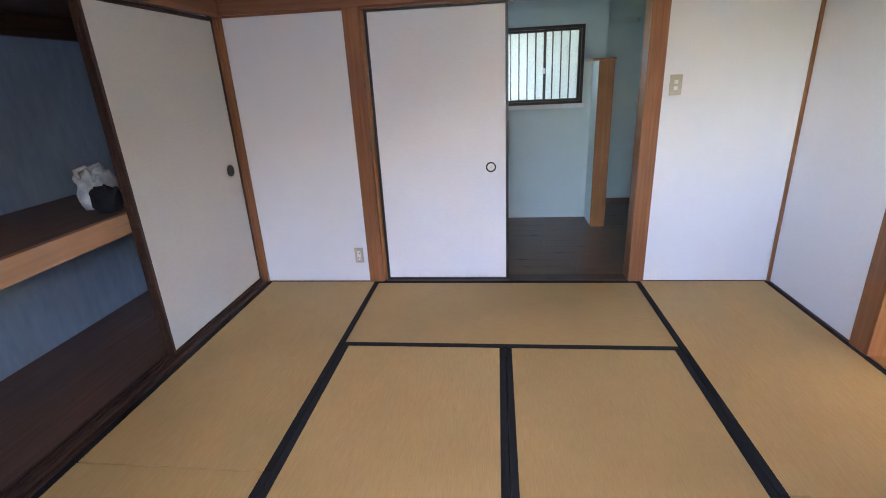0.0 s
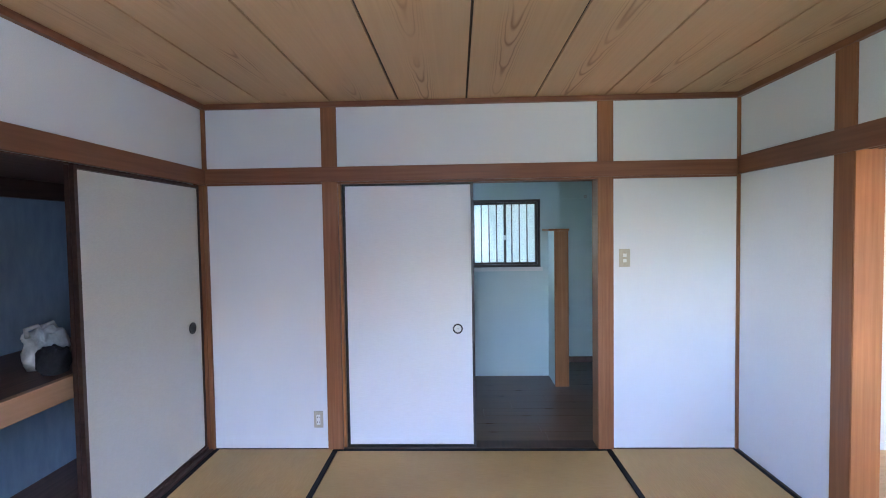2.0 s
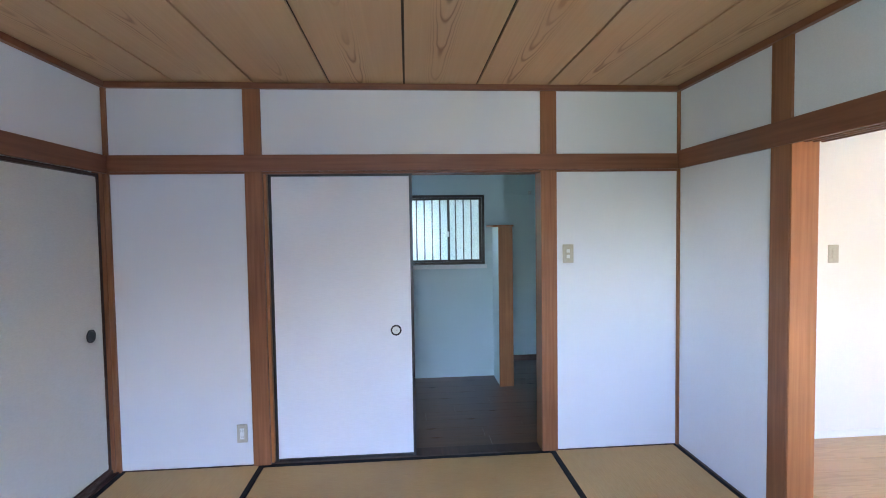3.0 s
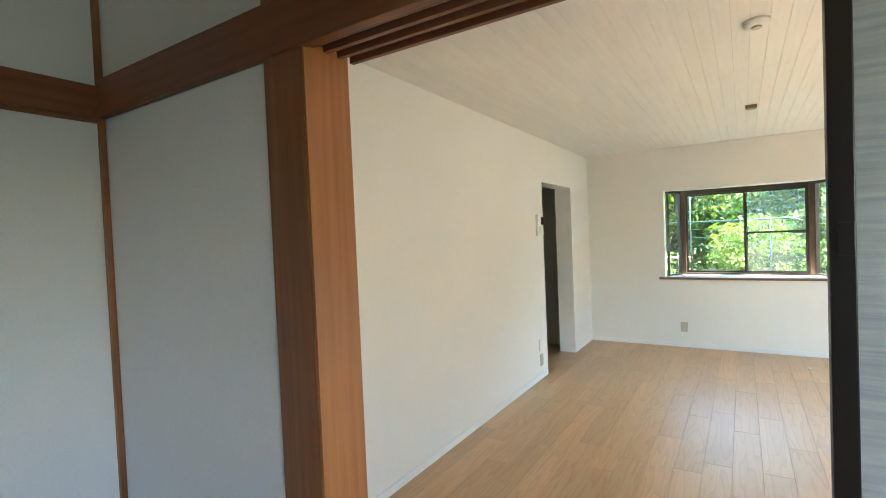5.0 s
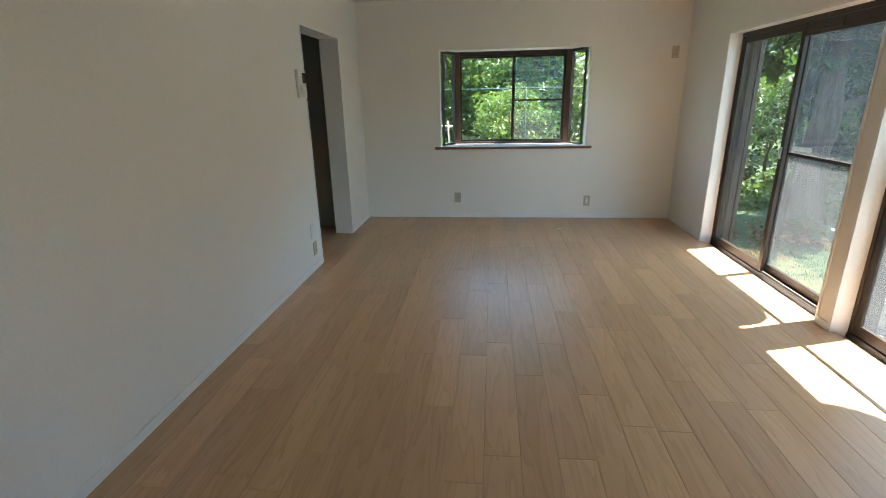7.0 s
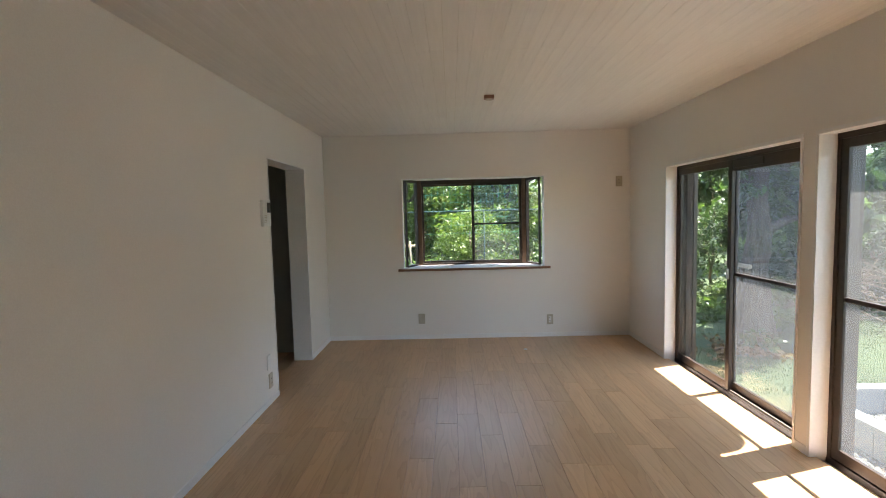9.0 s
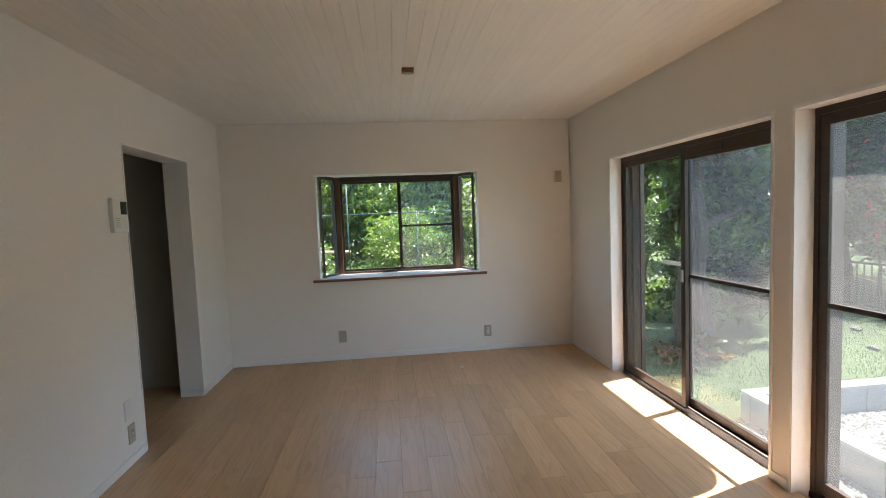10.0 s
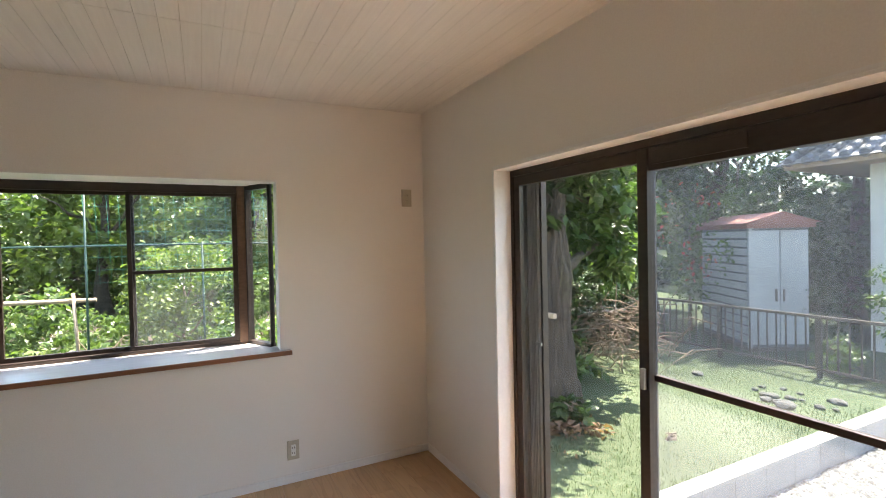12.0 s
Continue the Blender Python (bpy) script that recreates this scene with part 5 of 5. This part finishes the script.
# east garden seen through the bay window
for k, (x, y, rx, ry, rz, n, s, m, lab) in enumerate((
        (11.6, -1.1, 0.8, 0.9, 0.62, 2600, 0.09, "leaf_yellow", "low yellow-green bush under the bay window"),
        (11.9, -2.7, 0.8, 0.8, 0.75, 2600, 0.08, "leaf_mid", "leafy bush under the bay window"),
        (12.1, 0.7, 0.8, 0.9, 0.55, 2400, 0.09, "leaf_mid", "low leafy bush in the east garden"),
        (13.9, -1.8, 0.9, 0.8, 1.15, 3200, 0.08, "leaf_yellow", "tall sunlit bush in the east garden"),
        (13.6, -3.9, 0.8, 0.8, 1.25, 3000, 0.08, "leaf_mid", "tall slender bush in the east garden"),
        (14.6, 0.6, 1.1, 1.1, 0.85, 3200, 0.10, "leaf_mid", "broad vegetable bush in the east garden"),
        (15.4, 3.0, 1.3, 1.3, 0.95, 3400, 0.10, "leaf_yellow", "broad sunlit bush in the east garden"),
        (12.6, 2.6, 0.9, 0.9, 0.55, 2200, 0.09, "leaf_yellow", "low sunlit bush in the east garden"),
        (16.6, -2.2, 1.2, 1.2, 1.2, 3400, 0.11, "leaf_mid", "green bush behind the net"))):
    sb = shrub((x, y), (rx, ry, rz), n, s, m, 120 + k, lab)
    if k in (1, 4):
        leaves("blossom", sb, [((x, y - 0.1, G + rz * 1.1), (rx * 0.7, ry * 0.7, rz * 0.6), 120)], 0.07, "blossom", 140 + k, label="pale white blossoms")

vm = leaf_mesh("vegetables", [((11.2 + (k % 9) * 1.05, -6.5 + (k // 9) * 1.15, G + 0.22), (0.65, 0.7, 0.3), 330) for k in range(108)], 0.13, "leaf_mid", 95)
tagged(new("vegetable_bed", vm), "low mixed green growth of the east garden", "plants", kind="stuff")
nf = thing("net_fence", (13.0, -1.0, G), "green garden net on coated posts with a top rail", "net fence")
for k in range(7):
    y = -4.6 + k * 1.25
    b = bmesh.new()
    tube(b, [(13.0, y, G - 0.1), (13.0, y, 2.3 if k % 2 else 1.50)], 0.013, 8)
    part("post", b, "green_pole", nf)
b = bmesh.new()
tube(b, [(13.0, -4.7, 1.47), (13.0, 3.0, 1.47)], 0.012, 8)
part("top_rail", b, "green_pole", nf)
b = bmesh.new()
for k in range(18):
    y = -2.9 + k * 0.12
    tube(b, [(13.03, y, 1.0), (13.03, y + 0.05, 2.6)], 0.002, 3)
for k in range(11):
    tube(b, [(13.03, -2.95, 1.05 + k * 0.15), (13.03, -0.8, 1.02 + k * 0.155)], 0.002, 3)
part("net", b, "net", nf, "blue-green mesh net")
rl = thing("bean_frame", (14.0, 0.2, G), "weathered bamboo rails on short stakes", "garden rail")
for y in (-0.6, 0.5, 1.6):
    b = bmesh.new()
    tube(b, [(13.9, y, G - 0.05), (13.85, y + 0.05, 0.85)], 0.022, 7)
    part("stake", b, "plank", rl)
b = bmesh.new()
tube(b, [(13.88, -0.8, 0.74), (13.86, 1.9, 0.80)], 0.03, 8)
part("rail", b, "plank", rl)
for z in (0, 0.31):
    crate = thing("crate", (13.1, -0.85, G + z), "black plastic harvest crate among the bushes", "crate", "stacked crates")
    part("floor_panel", boxes(((12.85, -1.12, G + z + 0.005), (13.35, -0.58, G + z + 0.02))), "pot", crate)
    for lo, hi in (((12.85, -1.12), (12.87, -0.58)), ((13.33, -1.12), (13.35, -0.58)), ((12.87, -1.12), (13.33, -1.10)), ((12.87, -0.60), (13.33, -0.58))):
        part("side", boxes(*[((lo[0], lo[1], G + z + a), (hi[0], hi[1], G + z + a + 0.045)) for a in (0.02, 0.085, 0.15)]), "pot", crate)
        part("rim", boxes(((lo[0] - 0.008, lo[1] - 0.008, G + z + 0.215), (hi[0] + 0.008, hi[1] + 0.008, G + z + 0.305)), bevel=0.004), "pot", crate)
    for x in (12.85, 13.325):
        for y in (-1.12, -0.605):
            part("corner", boxes(((x + 0.001, y + 0.001, G + z + 0.006), (x + 0.024, y + 0.024, G + z + 0.214))), "pot", crate)
setting("garden_path", boxes(((14.05, -5.0, GROUND - 0.08), (14.75, 6.0, GROUND + 0.045)), bevel=0.01), "concrete", "pale concrete path of the east garden", "path")
setting("soil_bed", boxes(((14.9, -6.0, GROUND - 0.08), (20.0, 5.5, GROUND + 0.035))), "soil", "sandy garden soil", "soil")

# ---- shed, fence, borders, neighbour ----
sd = thing("garden_shed", (10.6, -10.0, G), "white steel garden shed with a faded red roof edge", "shed")
C0 = Vector((10.6, -10.0, 0))
U, V = Vector((0.86, -0.5, 0)).normalized(), Vector((-0.5, -0.86, 0)).normalized()


def shed_slab(u0, u1, v0, v1, z0, z1):
    pts = [C0 + U * u0 + V * v0, C0 + U * u1 + V * v0, C0 + U * u1 + V * v1, C0 + U * u0 + V * v1]
    return prism(bmesh.new(), [(p.x, p.y) for p in pts], "z", z0, z1)


# body greyed so the gaps between the ribs look shaded
part("body", shed_slab(0.02, 1.58, 0.02, 0.93, G + 0.04, 1.54), "rib_shade", sd)
part("base", shed_slab(0.0, 1.60, 0.0, 0.95, G - 0.02, G + 0.05), "fence", sd)
for k in range(13):
    z = G + 0.12 + k * 0.143
    part("rib", shed_slab(0.06, 1.54, -0.018, 0.02, z, z + 0.108), "shed", sd)
for a in (0.04, 0.49):
    door = part("shed_door", shed_slab(0.0, 0.02, a, a + 0.43, G + 0.10, 1.50), "shed", sd)
    part("handle", shed_slab(-0.015, 0.0, a + (0.36 if a < 0.2 else 0.03), a + (0.39 if a < 0.2 else 0.06), 0.35, 0.55), "fence", door)
part("corner_post", shed_slab(-0.012, 0.035, -0.012, 0.035, G + 0.04, 1.54), "shed", sd)
part("fascia", shed_slab(-0.06, 1.66, -0.07, 1.0, 1.54, 1.62), "shed_roof", sd, "faded red roof edge")
rb = bmesh.new()
low = [C0 + U * u + V * v_ + Vector((0, 0, 1.62)) for u, v_ in ((-0.12, -0.14), (1.72, -0.14), (1.72, 1.06), (-0.12, 1.06))]
ridge = [C0 + U * u + V * 0.46 + Vector((0, 0, 1.80)) for u in (-0.12, 1.72)]
vs = [rb.verts.new(p) for p in low + ridge]
for q in ((0, 1, 5, 4), (2, 3, 4, 5), (0, 4, 3), (1, 2, 5), (3, 2, 1, 0)):
    rb.faces.new([vs[i] for i in q])
part("roof", rb, "shed_roof", sd, "faded red low gabled steel roof")

fence = thing("metal_fence", (9.5, -9.3, G), "low bronze metal railing along the lawn's end", "fence")
FZ = 0.32
for k in range(5):
    x = 12.0 - k * 1.35
    part("post", boxes(((x - 0.025, -9.325, G - 0.05), (x + 0.025, -9.275, FZ)), bevel=0.003), "fence", fence)
part("top_rail", boxes(((6.5, -9.325, FZ), (12.05, -9.275, FZ + 0.04)), bevel=0.004), "fence", fence)
part("bottom_rail", boxes(((6.5, -9.315, G + 0.08), (12.05, -9.285, G + 0.115)), bevel=0.003), "fence", fence)
for k in range(44):
    x = 11.9 - k * 0.122
    part("baluster", boxes(((x - 0.009, -9.309, G + 0.115), (x + 0.009, -9.291, FZ))), "fence", fence)

bord = thing("block_border", (8.2, -5.0, G), "low concrete block border with a pale coping", "border")
BTOP = -0.36
n = 0
for k in range(11):
    y = -4.82 - k * 0.40
    part("block", boxes(((8.15, y - 0.396, G - 0.35), (8.27, y, BTOP - 0.031)), bevel=0.004), "block", bord)
    part("coping", boxes(((8.14, y - 0.398, BTOP - 0.03), (8.28, y, BTOP)), bevel=0.004), "concrete", bord)
for k in range(9):
    x = 8.145 - k * 0.40
    part("block", boxes(((x - 0.396, -4.94, G - 0.35), (x, -4.82, BTOP - 0.03)), bevel=0.004), "block", bord)
    part("coping", boxes(((x - 0.398, -4.95, BTOP - 0.03), (x, -4.81, BTOP)), bevel=0.004), "concrete", bord)
pl = thing("plank_rail", (10.2, -5.38, 0.60), "pale weathered board fixed across the tree trunk", "board")
part("board", boxes(((9.92, -5.43, 0.60), (10.48, -5.38, 0.65)), bevel=0.004), "plank", pl)
st = thing("rubble", (9.1, -8.0, G), "scatter of small grey stones on the lawn", "stones")
rnd = random.Random(31)
for k in range(22):
    x, y, r = 9.1 + rnd.gauss(0, 0.35), -8.0 + rnd.gauss(0, 0.25), rnd.uniform(0.03, 0.10)
    sb_ = bmesh.new()
    bmesh.ops.create_icosphere(sb_, subdivisions=2, radius=1.0)
    for v_ in sb_.verts:
        f_ = 1 + 0.35 * noise.noise(v_.co * 1.4 + Vector((k * 3.7, 0, 0)))
        v_.co = Vector((x + v_.co.x * r * f_, y + v_.co.y * r * 0.75 * f_, G + v_.co.z * r * 0.45 * f_))
    part("stone", sb_, "rubble", st)

hs = thing("neighbour_house", (5.5, -14.0, G), "pale stucco house with a grey tiled roof", "house")
part("wall", boxes(((1.5, -18.0, G - 0.05), (9.65, -11.6, 2.55))), "stucco", hs)
part("eave", boxes(((0.9, -18.6, 2.52), (10.6, -11.0, 2.60)), bevel=0.005), "plank", hs)
bm = bmesh.new()
v = [bm.verts.new(p) for p in ((0.8, -18.7, 2.60), (10.7, -18.7, 2.60), (10.7, -10.9, 2.60), (0.8, -10.9, 2.60), (3.5, -14.8, 4.4), (7.85, -14.8, 4.4))]
for f in ((0, 1, 5, 4), (1, 2, 5), (2, 3, 4, 5), (3, 0, 4)):
    bm.faces.new([v[i] for i in f])
bm.faces.new((v[3], v[2], v[1], v[0]))
roof = part("roof", bm, "tile", hs, "grey tiled hip roof")
tile_bm = bmesh.new()
tube(tile_bm, [(0, 0, 0), (0, -0.30, 0)], [0.075, 0.07], 8)
tile_me = bpy.data.meshes.new("roof_tile")
tile_bm.to_mesh(tile_me)
tile_bm.free()
tile_me.materials.append(M["tile"])
slope = math.atan2(1.8, 3.9)
slope_e = math.atan2(1.8, 2.85)
for i in range(15):
    for j in range(6):
        o = new("roof_tile", tile_me)
        o.parent = roof
        o.matrix_basis = Matrix.Translation(Vector((10.5 - i * 0.26, -10.95 - j * 0.27, 2.63 + j * 0.27 * math.tan(slope))) - ROOT[roof.name]) @ Matrix.Rotation(-slope, 4, "X")
for i in range(14):
    for j in range(5):
        o = new("roof_tile", tile_me)
        o.parent = roof
        o.matrix_basis = Matrix.Translation(Vector((10.65 - j * 0.27, -11.1 - i * 0.26, 2.63 + j * 0.27 * math.tan(slope_e))) - ROOT[roof.name]) @ Matrix.Rotation(radians(-90), 4, "Z") @ Matrix.Rotation(-slope_e, 4, "X")

# ---- loose ground cover ----
def scatter(name, n, area, keep, shape, size, material, seed, label, category):
    rng = np.random.default_rng(seed)
    x = rng.uniform(area[0], area[1], n)
    y = rng.uniform(area[2], area[3], n)
    ok = np.array([keep(a, b) for a, b in zip(x, y)])
    x, y = x[ok], y[ok]
    n = len(x)
    a = rng.uniform(0, 2 * np.pi, n)
    s = size * rng.uniform(0.5, 1.4, n)
    if shape == "blade":
        lean = rng.normal(size=(n, 2)) * 0.5
        z = np.full(n, GROUND - 0.03)
        p = np.stack([x, y, z], 1)
        w = np.stack([np.cos(a) * 0.003, np.sin(a) * 0.003, 0 * a], 1)
        tip = p + np.stack([lean[:, 0] * s, lean[:, 1] * s, s + 0.03], 1)
        v = np.stack([p - w, p + w, tip], 1).reshape(-1, 3)
        f = [(3 * k, 3 * k + 1, 3 * k + 2) for k in range(n)]
    else:
        o = np.array(((1, 0, 0), (0.3, 0.9, 0), (-0.8, 0.5, 0), (-0.7, -0.6, 0), (0.4, -0.9, 0), (0.1, 0.1, 0.7), (0, 0, -0.7)))
        c, sn = np.cos(a), np.sin(a)
        ox = o[None, :, 0] * c[:, None] - o[None, :, 1] * sn[:, None]
        oy = o[None, :, 0] * sn[:, None] + o[None, :, 1] * c[:, None]
        v = np.stack([x[:, None] + ox * s[:, None], y[:, None] + oy * s[:, None], GROUND - 0.166 + o[None, :, 2] * s[:, None]], 2).reshape(-1, 3)
        f = [(7 * k + p, 7 * k + (p + 1) % 5, 7 * k + q) for k in range(n) for p in range(5) for q in (5, 6)]
    me = bpy.data.meshes.new(name)
    me.from_pydata(v.tolist(), [], f)
    me.materials.append(M[material])
    tagged(new(name, me), label, category, kind="stuff")


scatter("grass_blades", 34000, (8.3, 13.0, -9.2, -3.8), lambda a, b: noise.noise(Vector((a * 1.3, b * 1.3, 4))) > -0.5 and (a - 10.05) ** 2 + (b + 5.45) ** 2 > 0.35, "blade", 0.010, "blade", 5, "short uneven lawn grass", "grass")
scatter("gravel_stones", 9000, (5.0, 8.13, -8.0, -3.75), lambda a, b: not -4.98 < b < -4.78, "stone", 0.024, "stone", 6, "loose grey gravel stones", "gravel")

# ---- floor planks ----
def planks(parent, x0, x1, y0, y1, width, length, material, seed, along="x"):
    """Rows of planks with bevelled edges, each its own piece."""
    rnd = random.Random(seed)
    cache = {}
    y = y0
    while y < y1 - 0.01:
        w = min(width, y1 - y)
        x = x0 - rnd.random() * length
        while x < x1:
            a, c = max(x, x0), min(x + length, x1)
            if c - a > 0.03:
                key = (round(c - a, 3), round(w, 3))
                if key not in cache:
                    e = 0.0009
                    L, W = c - a - 0.0008, w - 0.0008
                    me = bpy.data.meshes.new("plank")
                    me.from_pydata([(0, 0, -0.015), (L, 0, -0.015), (L, W, -0.015), (0, W, -0.015), (0, 0, -e), (L, 0, -e), (L, W, -e), (0, W, -e),
                                    (e, e, 0), (L - e, e, 0), (L - e, W - e, 0), (e, W - e, 0)], [],
                                   [(0, 1, 5, 4), (1, 2, 6, 5), (2, 3, 7, 6), (3, 0, 4, 7), (4, 5, 9, 8), (5, 6, 10, 9), (6, 7, 11, 10), (7, 4, 8, 11), (8, 9, 10, 11), (3, 2, 1, 0)])
                    me.materials.append(M[material])
                    cache[key] = me
                o = new("plank", cache[key])
                o.parent = parent
                o.location = (a, y, 0)
            x += length
        y += width


fl_liv = bpy.data.objects["floor_living"]
planks(fl_liv, LX0 + 0.013, LX1, LY0 - 0.04, LY1, 0.1455, 0.91, "oak", 3)
planks(fl_liv, 7.312, 8.232, LY1 + 0.0005, NB, 0.1455, 0.91, "oak", 4)
planks(fl_liv, 6.7, 8.52, NB + 0.0005, 3.0, 0.1455, 0.91, "oak", 5)
planks(bpy.data.objects["kitchen_subfloor"], -0.6, 3.65, 0.1185, 2.1, 0.15, 0.91, "walnut", 6)
